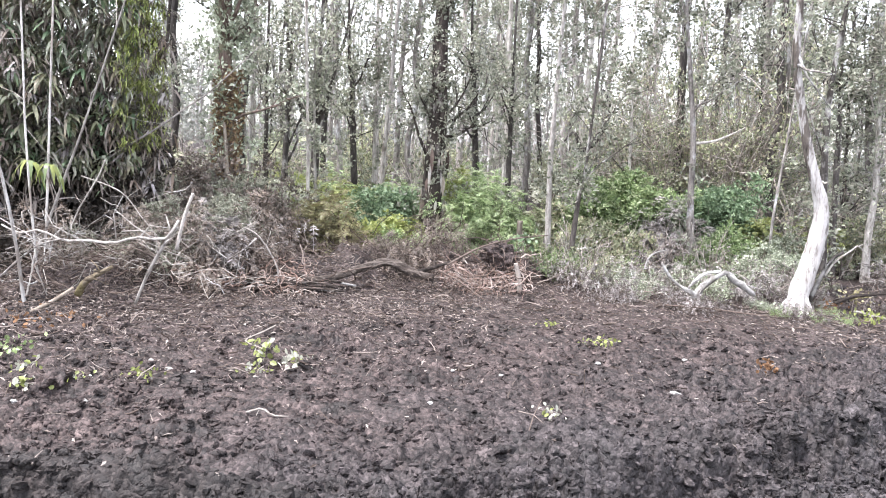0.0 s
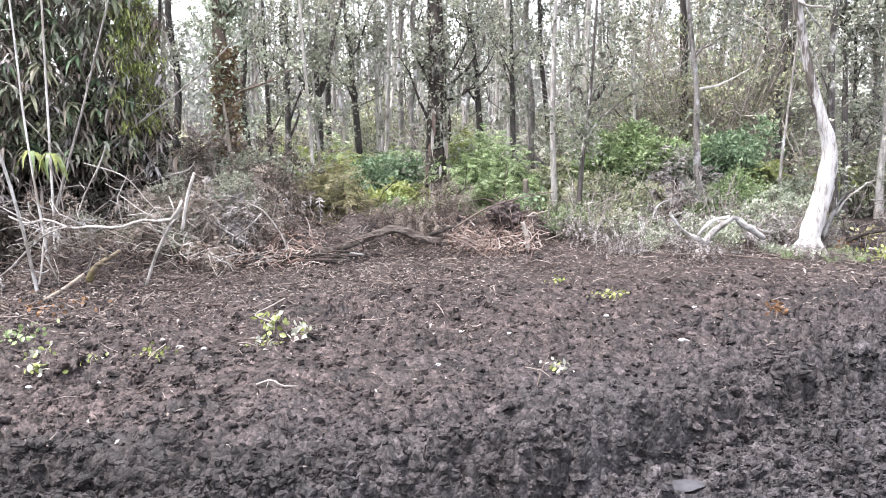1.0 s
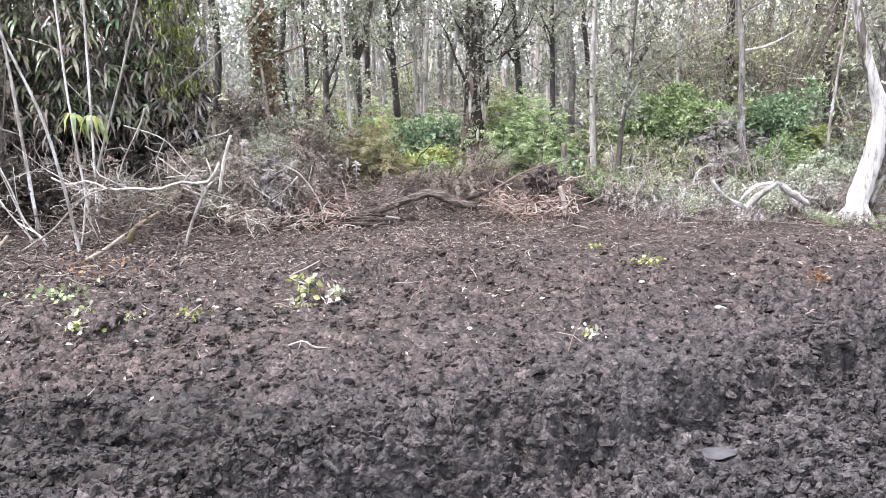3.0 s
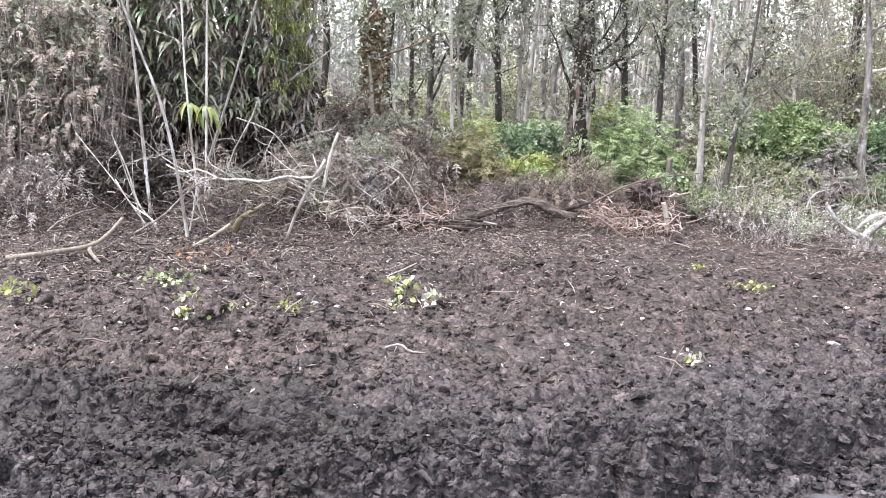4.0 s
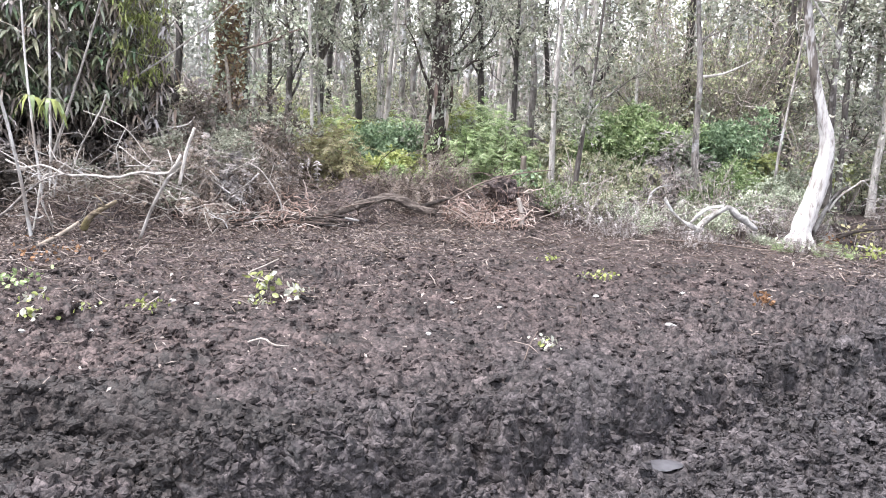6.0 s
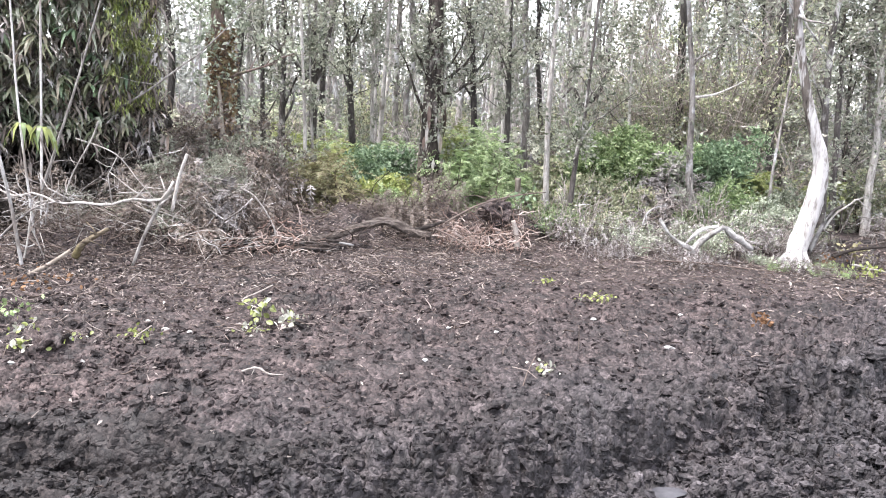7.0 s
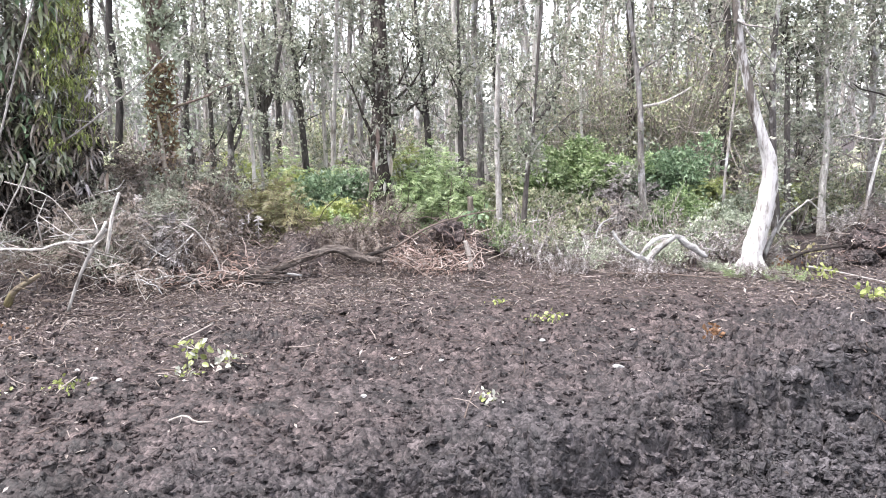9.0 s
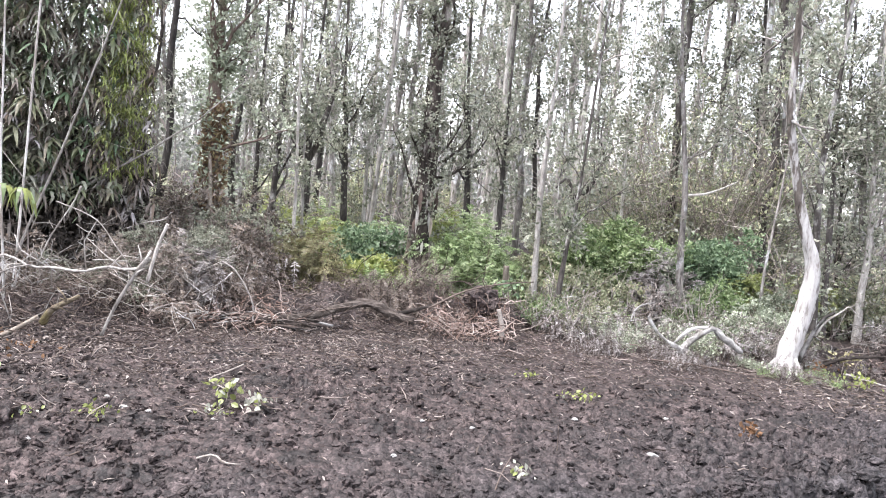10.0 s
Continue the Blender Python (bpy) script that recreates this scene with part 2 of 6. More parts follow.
CHIPS = dead_wood("wood_chips", [(0.16, 0.125, 0.105), (0.28, 0.23, 0.20), (0.42, 0.38, 0.34), (0.55, 0.52, 0.48)])
MOSSY = bark("mossy_wood", (0.06, 0.045, 0.033), (0.19, 0.155, 0.11), (0.36, 0.31, 0.24), (0.20, 0.17, 0.085), scale=10, relief=0.02, lichen=0.5, along=(0.3, 1, 1))
LOG_BARK = bark("log_bark", (0.016, 0.0125, 0.011), (0.062, 0.050, 0.043), (0.25, 0.215, 0.19), (0.22, 0.195, 0.175), scale=11, relief=0.03, lichen=0.6, along=(0.16, 1, 1))
DRIFT = bark("bleached_wood", (0.117, 0.107, 0.0975), (0.455, 0.442, 0.423), (0.754, 0.741, 0.715), (0.221, 0.208, 0.182), scale=10, relief=0.02, lichen=0.56, along=(0.25, 1, 0.5))
RAW_WOOD = bark("broken_wood", (0.14, 0.115, 0.09), (0.28, 0.24, 0.20), (0.42, 0.38, 0.33), None, scale=10)


# ---- mesh helpers ----
class Build:
    """Gathers vertices and faces and turns them into one mesh."""

    def __init__(self):
        self.v, self.f, self.n = [], {3: [], 4: []}, 0

    def add(self, verts, *faces):
        verts = np.asarray(verts, float).reshape(-1, 3)
        for f in faces:
            f = np.asarray(f, int)
            if len(f):
                self.f[f.shape[1]].append(f + self.n)
        self.v.append(verts)
        self.n += len(verts)

    def mesh(self, name, smooth=True):
        me = bpy.data.meshes.new(name)
        v = np.concatenate(self.v)
        groups = [np.concatenate(self.f[k]) for k in (3, 4) if self.f[k]]
        loops = np.concatenate([g.ravel() for g in groups])
        sizes = np.concatenate([np.full(len(g), g.shape[1]) for g in groups])
        me.vertices.add(len(v))
        me.vertices.foreach_set("co", v.astype(np.float32).ravel())
        me.loops.add(len(loops))
        me.loops.foreach_set("vertex_index", loops.astype(np.int32))
        me.polygons.add(len(sizes))
        me.polygons.foreach_set("loop_start", (np.cumsum(sizes) - sizes).astype(np.int32))
        me.polygons.foreach_set("use_smooth", np.full(len(sizes), smooth))
        me.update(calc_edges=True)
        me.validate()
        return me


def thing(name, label, category, at=None, group="", kind=""):
    ob = new(name)
    ob.matrix_world = at if at is not None else Matrix()
    return tagged(ob, label, category, group, kind)


def part(name, data, material, parent, label="", smooth=True):
    me = data.mesh(name, smooth) if isinstance(data, Build) else data
    if not me.materials:
        me.materials.append(material)
    ob = new(name, me)
    ob.parent = parent
    return tagged(ob, label)


def lone(name, data, material, label, category, group="", kind="", smooth=True, at=None):
    me = data.mesh(name, smooth) if isinstance(data, Build) else data
    if not me.materials:
        me.materials.append(material)
    ob = new(name, me)
    if at is not None:
        ob.matrix_world = at
    return tagged(ob, label, category, group, kind)


def hash2(ix, iy, s):
    n = (ix.astype(np.int64) * 374761393 + iy.astype(np.int64) * 668265263 + s * 1442695041) & 0xFFFFFFFF
    n = ((n ^ (n >> 13)) * 1274126177) & 0xFFFFFFFF
    n = ((n ^ (n >> 16)) * 2246822519) & 0xFFFFFFFF
    return ((n ^ (n >> 15)) & 0xFFFFFF) / float(0x1000000)


def vnoise(x, y, s=0):
    ix, iy = np.floor(x), np.floor(y)
    fx, fy = x - ix, y - iy
    fx, fy = fx * fx * (3 - 2 * fx), fy * fy * (3 - 2 * fy)
    a, b, c, d = hash2(ix, iy, s), hash2(ix + 1, iy, s), hash2(ix, iy + 1, s), hash2(ix + 1, iy + 1, s)
    return (a + (b - a) * fx) * (1 - fy) + (c + (d - c) * fx) * fy - 0.5


def fbm(x, y, s=0, octaves=4):
    t, a = 0, 1.0
    for k in range(octaves):
        t, a, x, y = t + a * vnoise(x, y, s + k), a * 0.5, x * 2.03 + 5.1, y * 2.03 + 1.7
    return t


def crumbs(x, y, size, s, gap=0.55):
    """Broken clods packed side by side, each of its own height and tilt, with deep joints between them."""
    u, v = x / size, y / size
    iu, iv = np.floor(u), np.floor(v)
    d1, d2 = np.full_like(u, 9.0), np.full_like(u, 9.0)
    nu, nv, ou, ov = iu.copy(), iv.copy(), np.zeros_like(u), np.zeros_like(u)
    for du in (-1, 0, 1):
        for dv in (-1, 0, 1):
            cu, cv = iu + du, iv + dv
            qu, qv = u - cu - hash2(cu, cv, s), v - cv - hash2(cu, cv, s + 1)
            q = qu * qu + qv * qv
            near = q < d1
            d2 = np.where(near, d1, np.minimum(d2, q))
            d1, nu, nv, ou, ov = (np.where(near, a, b) for a, b in ((q, d1), (cu, nu), (cv, nv), (qu, ou), (qv, ov)))
    e = np.clip((np.sqrt(d2) - np.sqrt(d1)) / gap, 0, 1)
    tall = 0.2 + 0.8 * hash2(nu, nv, s + 2)
    tilt = 0.9 * ((hash2(nu, nv, s + 3) - 0.5) * ou + (hash2(nu, nv, s + 4) - 0.5) * ov)
    return size * (1 - (1 - e) ** 2) * (tall + tilt)


def smooth(a, b, x):
    t = np.clip((x - a) / (b - a), 0, 1)
    return t * t * (3 - 2 * t)


EDGE_X = [-2.6, -1.4, -0.4, 0.14, 0.82, 1.44, 2.4, 3.6, 5.0]
EDGE_Y = [2.2, 2.45, 2.86, 3.12, 3.5, 3.9, 4.5, 5.3, 6.2]
ROW_X = [-9.0, -6.5, -4.5, -3.0, -1.7, -0.3, 0.9, 2.0]
ROW_Y = [6.3, 6.7, 7.05, 7.2, 8.2, 8.75, 8.85, 9.1]
ROW_H = [0.45, 0.40, 0.30, 0.36, 0.36, 0.30, 0.40, 0.05]


def height(x, y):
    """The ground's height."""
    x, y = np.asarray(x, float), np.asarray(y, float)
    near = smooth(40, 14, np.hypot(x, y))
    h = 0.05 * fbm(x * 0.7, y * 0.7, 3, 3) * near + 0.5 * fbm(x * 0.02, y * 0.02, 77, 3) * smooth(14, 60, np.hypot(x, y))
    rag = fbm(x * 3.2, y * 3.2, 11, 4)
    d = (y - np.interp(x, EDGE_X, EDGE_Y)) * 0.83 + 0.16 * rag
    fade = smooth(4.6, 2.0, x) * smooth(-4.0, -1.0, x) * (1 - 0.4 * smooth(0.4, 1.2, x))
    h += (-0.19 * smooth(0.02, -0.08, d) + 0.085 * np.exp(-(((d - 0.12) / 0.15) ** 2))) * (0.25 + 0.75 * fade) * near
    # overhung clods and hollows under the lip
    h -= 0.08 * np.exp(-(((d + 0.05) / 0.05) ** 2)) * smooth(0.05, 0.3, fbm(x * 1.7, y * 1.7, 21, 2)) * fade
    open_ = (0.25 + 0.75 * smooth(7.6, 5.8, y)) * smooth(10.5, 8.0, y) * smooth(1.5, 1.95, y) * smooth(7.2, 6.2, abs(x)) * smooth(0.1, -0.2, abs(x) - 0.72 * np.clip(y, 2.4, 9.6) - 0.45)
    rough = np.clip(0.36 + 1.05 * smooth(0.45, -0.1, d) + 0.9 * fbm(x * 0.8, y * 0.8, 31, 3) + 0.25 * smooth(0.5, 3.0, x), 0.15, 1.25) * open_
    rough *= (1 - 0.6 * np.exp(-(((x + 0.25) / 1.1) ** 2) - ((y - 4.5) / 0.6) ** 2)) * (1 - 0.7 * np.exp(-(((x - 1.05) / 0.28) ** 2) - ((y - 3.36) / 0.16) ** 2))
    jx, jy = x + 0.03 * fbm(x * 16, y * 16, 41, 2), y + 0.03 * fbm(x * 16, y * 16, 42, 2)
    h += open_ * (0.12 + 0.36 * rough) * crumbs(jx, jy, 0.042, 55) * smooth(7.5, 5.5, y)
    h += open_ * (0.10 + 0.46 * rough) * crumbs(jx, jy, 0.075, 53)
    h += open_ * 0.60 * np.clip(rough - 0.25, 0, 1) * crumbs(jx, jy, 0.14, 51) * smooth(-0.1, 0.2, fbm(x * 1.3, y * 1.3, 60, 2))
    h += open_ * (0.35 + 0.65 * rough) * 0.03 * fbm(x * 14, y * 14, 61, 3)
    # broken crusts: low terraces with steep edges
    v = 3.2 * fbm(jx * 4.5, jy * 8.5, 63, 4)
    h += open_ * (0.4 + 0.6 * rough) * 0.034 * (v - 1.0 * np.sin(2 * math.pi * v) / (2 * math.pi))
    for cx, cy, rx, ry, dz in HOLLOWS:
        h += dz * np.exp(-(((x - cx) / rx) ** 2 + ((y - cy) / ry) ** 2)) * (1 + 0.8 * rag)
    rh = np.interp(x, ROW_X, ROW_H) * np.exp(-(((y - np.interp(x, ROW_X, ROW_Y) - 0.15) / 0.5) ** 2))
    h += rh * (0.75 + 1.1 * fbm(x * 2.3, y * 2.3, 71, 4))
    pile = 0.46 * np.exp(-(((x - 6.3) / 1.45) ** 4) - ((y - 8.75) / 0.5) ** 2)
    h += pile * (0.85 + 1.1 * fbm(x * 2.6, y * 2.6, 81, 3)) + 0.3 * pile * fbm(x * 8, y * 8, 82, 3)
    h += 0.08 * fbm(x * 1.2, y * 1.2, 91, 4) * smooth(8.6, 10, y) * near
    basin = np.exp(-((((x - 1.06) / 0.12) ** 2 + ((y - 3.36) / 0.09) ** 2) ** 2))
    return h * (1 - basin) + basin * (-0.135 + 0.03 * rag)


HOLLOWS = [(-1.4, 3.42, 0.40, 0.12, 0.13), (-1.5, 3.22, 0.42, 0.07, -0.28), (-2.4, 3.2, 0.45, 0.13, 0.10), (-0.75, 2.85, 0.25, 0.10, 0.07), (-2.15, 4.37, 0.15, 0.04, -0.22), (-2.1, 4.5, 0.2, 0.07, 0.04),
           (-0.32, 5.1, 0.06, 0.05, -0.07), (0.92, 4.95, 0.12, 0.06, 0.05), (0.12, 3.18, 0.09, 0.035, -0.38), (0.3, 3.28, 0.09, 0.035, -0.36), (0.2, 3.34, 0.2, 0.06, 0.05), (-0.22, 2.96, 0.22, 0.06, -0.42), (-0.4, 3.1, 0.35, 0.08, 0.05),
           (1.48, 4.02, 0.08, 0.04, -0.34), (1.4, 4.2, 0.2, 0.09, 0.05), (0.98, 3.55, 0.16, 0.05, -0.22), (0.86, 3.7, 0.18, 0.08, 0.06), (0.6, 3.75, 0.15, 0.05, -0.08), (-1.0, 4.55, 0.25, 0.1, 0.04),
           (2.9, 4.18, 0.2, 0.05, -0.24), (2.3, 4.9, 0.16, 0.06, -0.06), (2.2, 2.9, 0.2, 0.08, -0.1), (-1.3, 4.3, 0.2, 0.05, -0.05)]


def ground_z(x, y):
    return float(height(np.array([x]), np.array([y]))[0])


# ---- ground ----
def build_ground():
    grow = np.geomspace(0.03, 412, 26)
    u = np.linspace(-1, 1, 640)
    ys = np.concatenate([-4 - grow[::-1], np.arange(-4.0, 1.7, 0.1), np.arange(1.7, 2.1, 0.02), np.arange(2.1, 3.6, 0.01), np.arange(3.6, 5.2, 0.014), np.arange(5.2, 7.2, 0.02), np.arange(7.2, 9.6, 0.035), 9.6 + grow])
    # the fine part of the sheet widens with distance to fit the camera's view
    half = 0.72 * np.clip(ys, 2.4, 9.6) + 0.45
    x = np.concatenate([-half[:, None] - grow[::-1], half[:, None] * u, half[:, None] + grow], 1)
    y = np.repeat(ys[:, None], x.shape[1], 1)
    z = height(x, y)
    # small shoves sideways so that clods hang over a little
    close = smooth(11, 8, y) * smooth(1.7, 2.0, y) * smooth(7.5, 6.2, abs(x))
    sx = x + 0.012 * fbm(x * 17, y * 17, 101, 2) * close
    sy = y + 0.014 * fbm(x * 17, y * 17, 103, 2) * close
    n, k = x.shape
    i = (np.arange(n - 1)[:, None] * k + np.arange(k - 1)).ravel()
    b = Build()
    b.add(np.stack([sx, sy, z], -1), np.stack([i, i + 1, i + k + 1, i + k], -1))
    lone("ground", b, SOIL, "bare churned dark brown soil with clods and tracks", "ground", kind="structure")


build_ground()


# ---- plant helpers ----
def unit(v):
    return v / np.maximum(np.linalg.norm(v, axis=-1, keepdims=True), 1e-9)


def tube(b, pts, rad, sides=6, bump=0.0, rng=None, close=True):
    """A round limb along pts with a radius at each."""
    pts, rad = np.asarray(pts, float), np.asarray(rad, float)
    tan = unit(np.gradient(pts, axis=0))
    ref = np.array([1.0, 0, 0]) if abs(tan[:, 0]).mean() < 0.7 else np.array([0, 0, 1.0])
    u = unit(np.cross(tan, ref))
    w = np.cross(tan, u)
    a = np.arange(sides) * 2 * math.pi / sides
    r = rad[:, None] * np.ones(sides)
    if bump and rng is not None:
        knots = rng.normal(size=(len(pts), sides))
        flutes = rng.normal(size=sides)
        r = r * (1 + bump * (0.6 * knots + 0.6 * flutes))
    ring = pts[:, None] + r[..., None] * (np.cos(a)[:, None] * u[:, None] + np.sin(a)[:, None] * w[:, None])
    n = len(pts)
    i, j = np.meshgrid(np.arange(n - 1), np.arange(sides), indexing="ij")
    q = np.stack([i * sides + j, i * sides + (j + 1) % sides, (i + 1) * sides + (j + 1) % sides, (i + 1) * sides + j], -1).reshape(-1, 4)
    verts = np.concatenate([ring.reshape(-1, 3), pts[:1], pts[-1:]])
    tri = []
    if close:
        for k in range(sides):
            tri.append((n * sides, (k + 1) % sides, k))
            tri.append((n * sides + 1, (n - 1) * sides + k, (n - 1) * sides + (k + 1) % sides))
    b.add(verts, q, np.array(tri).reshape(-1, 3))


def bend(ctrl, n):
    """A smooth line of n points through control points."""
    c = np.asarray(ctrl, float)
    t = np.linspace(0, len(c) - 1, n)
    k = np.clip(t.astype(int), 0, len(c) - 2)
    f = (t - k)[:, None]
    p0, p1, p2, p3 = c[np.maximum(k - 1, 0)], c[k], c[k + 1], c[np.minimum(k + 2, len(c) - 1)]
    return 0.5 * (2 * p1 + (p2 - p0) * f + (2 * p0 - 5 * p1 + 4 * p2 - p3) * f**2 + (3 * p1 - p0 - 3 * p2 + p3) * f**3)


def leaves(b, base, way, up, length, width, fold=0.25):
    """Small pointed leaves, folded along the midrib."""
    base, way = np.asarray(base, float), unit(np.asarray(way, float))
    side = unit(np.cross(way, up))
    nrm = np.cross(side, way)
    L, W = np.asarray(length)[:, None], np.asarray(width)[:, None]
    m = base + way * L * 0.5 + nrm * W * fold
    v = np.stack([base, m + side * W * 0.5, base + way * L - nrm * L * 0.06, m - side * W * 0.5], 1)
    k = np.arange(len(base))[:, None] * 4
    b.add(v, np.concatenate([k + [0, 1, 2], k + [0, 2, 3]]))


def blades(b, base, way, up, length, width, cup=0.2):
    """Broad rounded leaves, cupped along the midrib."""
    base, way = np.asarray(base, float), unit(np.asarray(way, float))
    side = unit(np.cross(way, up))
    nrm = np.cross(side, way)
    L, W = np.asarray(length)[:, None], np.asarray(width)[:, None]
    at = lambda t, w: base + way * L * t + side * W * w + nrm * W * cup * (abs(w) - 0.6 * t * t)
    v = np.stack([base, at(0.28, 0.42), at(0.68, 0.46), at(1.0, 0.0), at(0.68, -0.46), at(0.28, -0.42), at(0.5, 0.0)], 1)
    k = np.arange(len(base))[:, None] * 7
    b.add(v, np.concatenate([k + (m, (m + 1) % 6, 6) for m in range(6)]))


def straps(b, base, way, length, width, droop):
    """Long leaves that arch over and hang."""
    base, way = np.asarray(base, float), unit(np.asarray(way, float))
    side = unit(np.cross(way, (0, 0, 1.0)) + 1e-4)
    L, W, D = (np.asarray(a)[:, None] for a in (length, width, droop))
    down = np.array([0, 0, -1.0])
    at = lambda t: base + way * L * t * (1 - 0.25 * D * t) + down * L * D * t * t
    p = [at(t) for t in (0, 0.35, 0.7, 1.0)]
    v = np.stack([p[0], p[1] + side * W * 0.5, p[1] - side * W * 0.5, p[2] + side * W * 0.4, p[2] - side * W * 0.4, p[3]], 1)
    k = np.arange(len(base))[:, None] * 6
    b.add(v, np.concatenate([k + [0, 1, 2], k + [3, 5, 4]]), k + [2, 1, 3, 4])


def rand_dirs(rng, n, up=0.0):
    d = unit(rng.normal(size=(n, 3)))
    d[:, 2] += up
    return unit(d)


def tufts(b, rng, centres, per, length, spread=0.05, up=0.3):
    """Clusters of leaves at twig ends."""
    c = np.repeat(np.asarray(centres, float), per, 0)
    d = rand_dirs(rng, len(c), up)
    L = length * rng.uniform(0.7, 1.3, len(c))
    leaves(b, c + d * spread * rng.uniform(0.2, 1.0, (len(c), 1)), d, rand_dirs(rng, len(c)), L, L * rng.uniform(0.45, 0.62, len(c)))


def frond(b, rng, start, way, length, pairs, droop, leaf=0.22, width=0.2):
    """A fern frond: an arching midrib with leaflets on both sides."""
    way = unit(np.asarray(way, float))
    side = unit(np.cross(way, (0, 0, 1.0)) + 1e-4)
    t = np.linspace(0.12, 1, pairs)
    rib = lambda s: np.asarray(start) + way * (length * s * (1 - 0.2 * droop * s))[:, None] + np.array([0, 0, -1.0]) * (length * droop * s * s)[:, None]
    p = rib(t)
    tan = unit(np.gradient(p, axis=0))
    L = length * leaf * np.sin(np.clip(t * 0.9 + 0.12, 0, 1) * math.pi) ** 0.7 * rng.uniform(0.8, 1.15, pairs) + 0.01
    for s in (1, -1):
        d = unit(side * s + tan * 0.55 + rng.normal(size=(pairs, 3)) * 0.12 + np.array([0, 0, -0.2]))
        leaves(b, p, d, np.cross(tan, side), L, L * width * rng.uniform(0.9, 1.4, pairs), 0.1)
    r = rib(np.linspace(0, 1, 5))
    w = side * 0.003
    b.add(np.concatenate([r - w, r + w]), np.array([(k, k + 5, k + 6, k + 1) for k in range(4)]))


# ---- trees ----
def tree_parts(rng, tall, thick, limbs, low, cluster, per, leaf, sides=7, wob=0.10, fork=False, ctrl=None, reach=1.0, shoots=0.35):
    """Trunk with limbs and twigs, and a crown of leaf tufts. ctrl: the trunk's line, if one is given."""
    b, c = Build(), Build()
    if ctrl is None:
        n = 12
        drift = np.cumsum(rng.normal(size=(n, 2)) * wob, 0)
        drift = drift - drift[0]
        ctrl = np.c_[drift, np.linspace(-0.15, tall, n)]
    line = bend(ctrl, 26)
    s = np.linspace(0, 1, 26)
    rad = thick * ((1 - s) ** 0.8 * 0.82 + 0.10) * (1 + 0.55 * np.exp(-s * 22))
    tube(b, line, rad, sides, 0.09, rng)
    ends = []
    at = lambda q: np.array([np.interp(q, s, line[:, k]) for k in range(3)])
    for k in range(limbs):
        q = low + (0.97 - low) * rng.uniform() ** 0.8
        a, el = rng.uniform(0, 2 * math.pi), rng.uniform(0.35, 1.2)
        length = reach * rng.uniform(0.45, 1.5) * (1.15 - 0.6 * q)
        d0 = np.array([math.cos(a) * math.cos(el), math.sin(a) * math.cos(el), math.sin(el)])
        pts = [at(q)]
        d = d0
        for _ in range(5):
            d = unit(d + rng.normal(size=3) * 0.28 + np.array([0, 0, 0.16]))
            pts.append(pts[-1] + d * length / 5)
        r0 = min(np.interp(q, s, rad) * rng.uniform(0.25, 0.5), 0.026)
        tube(b, pts, np.linspace(r0, 0.004, 6), 4)
        for m in (2, 3, 4, 5):
            for _ in range(2):
                e = unit(d + rng.normal(size=3) * 0.8)
                tip = pts[m] + e * length * rng.uniform(0.12, 0.34)
                mid = (pts[m] + tip) / 2 + rng.normal(size=3) * 0.03
                tube(b, [pts[m], mid, tip], [r0 * 0.3 + 0.002, 0.004, 0.002], 3, close=False)
                ends += [tip, mid + rng.normal(size=3) * 0.05]
    for k in range(int(cluster * shoots)):
        q = rng.uniform(0.08, 0.98)
        ends.append(at(q) + rng.normal(size=3) * (0.04 + np.interp(q, s, rad) * 1.3))
    ends = np.array(ends)
    pick = ends[rng.integers(0, len(ends), cluster)] + rng.normal(size=(cluster, 3)) * 0.06
    tufts(c, rng, pick, per, leaf, 0.05)
    return b, c


def make_tree(name, label, parts, barks, leaf, at, group):
    t = thing(name, label, "tree", at, group)
    part("trunk", parts[0], barks, t)
    part("crown", parts[1], leaf, t)
    return t


def stand(rng, protos, spots):
    """Copies of the first trees over the wood, each turned and sized anew."""
    for x, y in spots:
        p = protos[rng.integers(len(protos))]
        s = rng.uniform(0.8, 1.25)
        m = pose(x, y, ground_z(x, y) - 0.05, 0, 0, 0) @ Euler((radians(rng.normal() * 1.5), radians(-5.0 * min(max(x / y * 2.0, 0), 1) + rng.normal() * 2.0), 0)).to_matrix().to_4x4() @ pose(0, 0, 0, 0, 0, rng.uniform(0, 360)) @ Matrix.Diagonal((s, s, s * rng.uniform(0.9, 1.15), 1))
        copy_thing(p, m)


def spread_spots(rng, count, r0, r1, half, gap, keep=lambda x, y: True):
    """Uneven spots over a sector of the wood, none too close to another."""
    spots = []
    for _ in range(count * 30):
        r = math.sqrt(rng.uniform(r0 * r0, r1 * r1))
        a = rng.uniform(-half, half)
        x, y = r * math.sin(a), r * math.cos(a)
        if keep(x, y) and all((x - p) ** 2 + (y - q) ** 2 > gap * gap for p, q in spots):
            spots.append((x, y))
            if len(spots) == count:
                break
    return spots


rng = np.random.default_rng(7)
WOOD = "trees of the wood"

# the named trees at the edge of the clearing: lines fitted to the camera's view, from the foot upward
white_line = [(3.83, 8.36, -0.08), (3.85, 8.38, 0.15), (3.935, 8.4, 0.49), (3.985, 8.4, 0.78), (3.98, 8.4, 1.10), (3.84, 8.4, 1.48), (3.69, 8.4, 1.95), (3.54, 8.4, 2.6), (3.50, 8.4, 3.28), (3.48, 8.4, 3.8), (3.6, 8.5, 5.2), (3.5, 8.6, 6.6)]


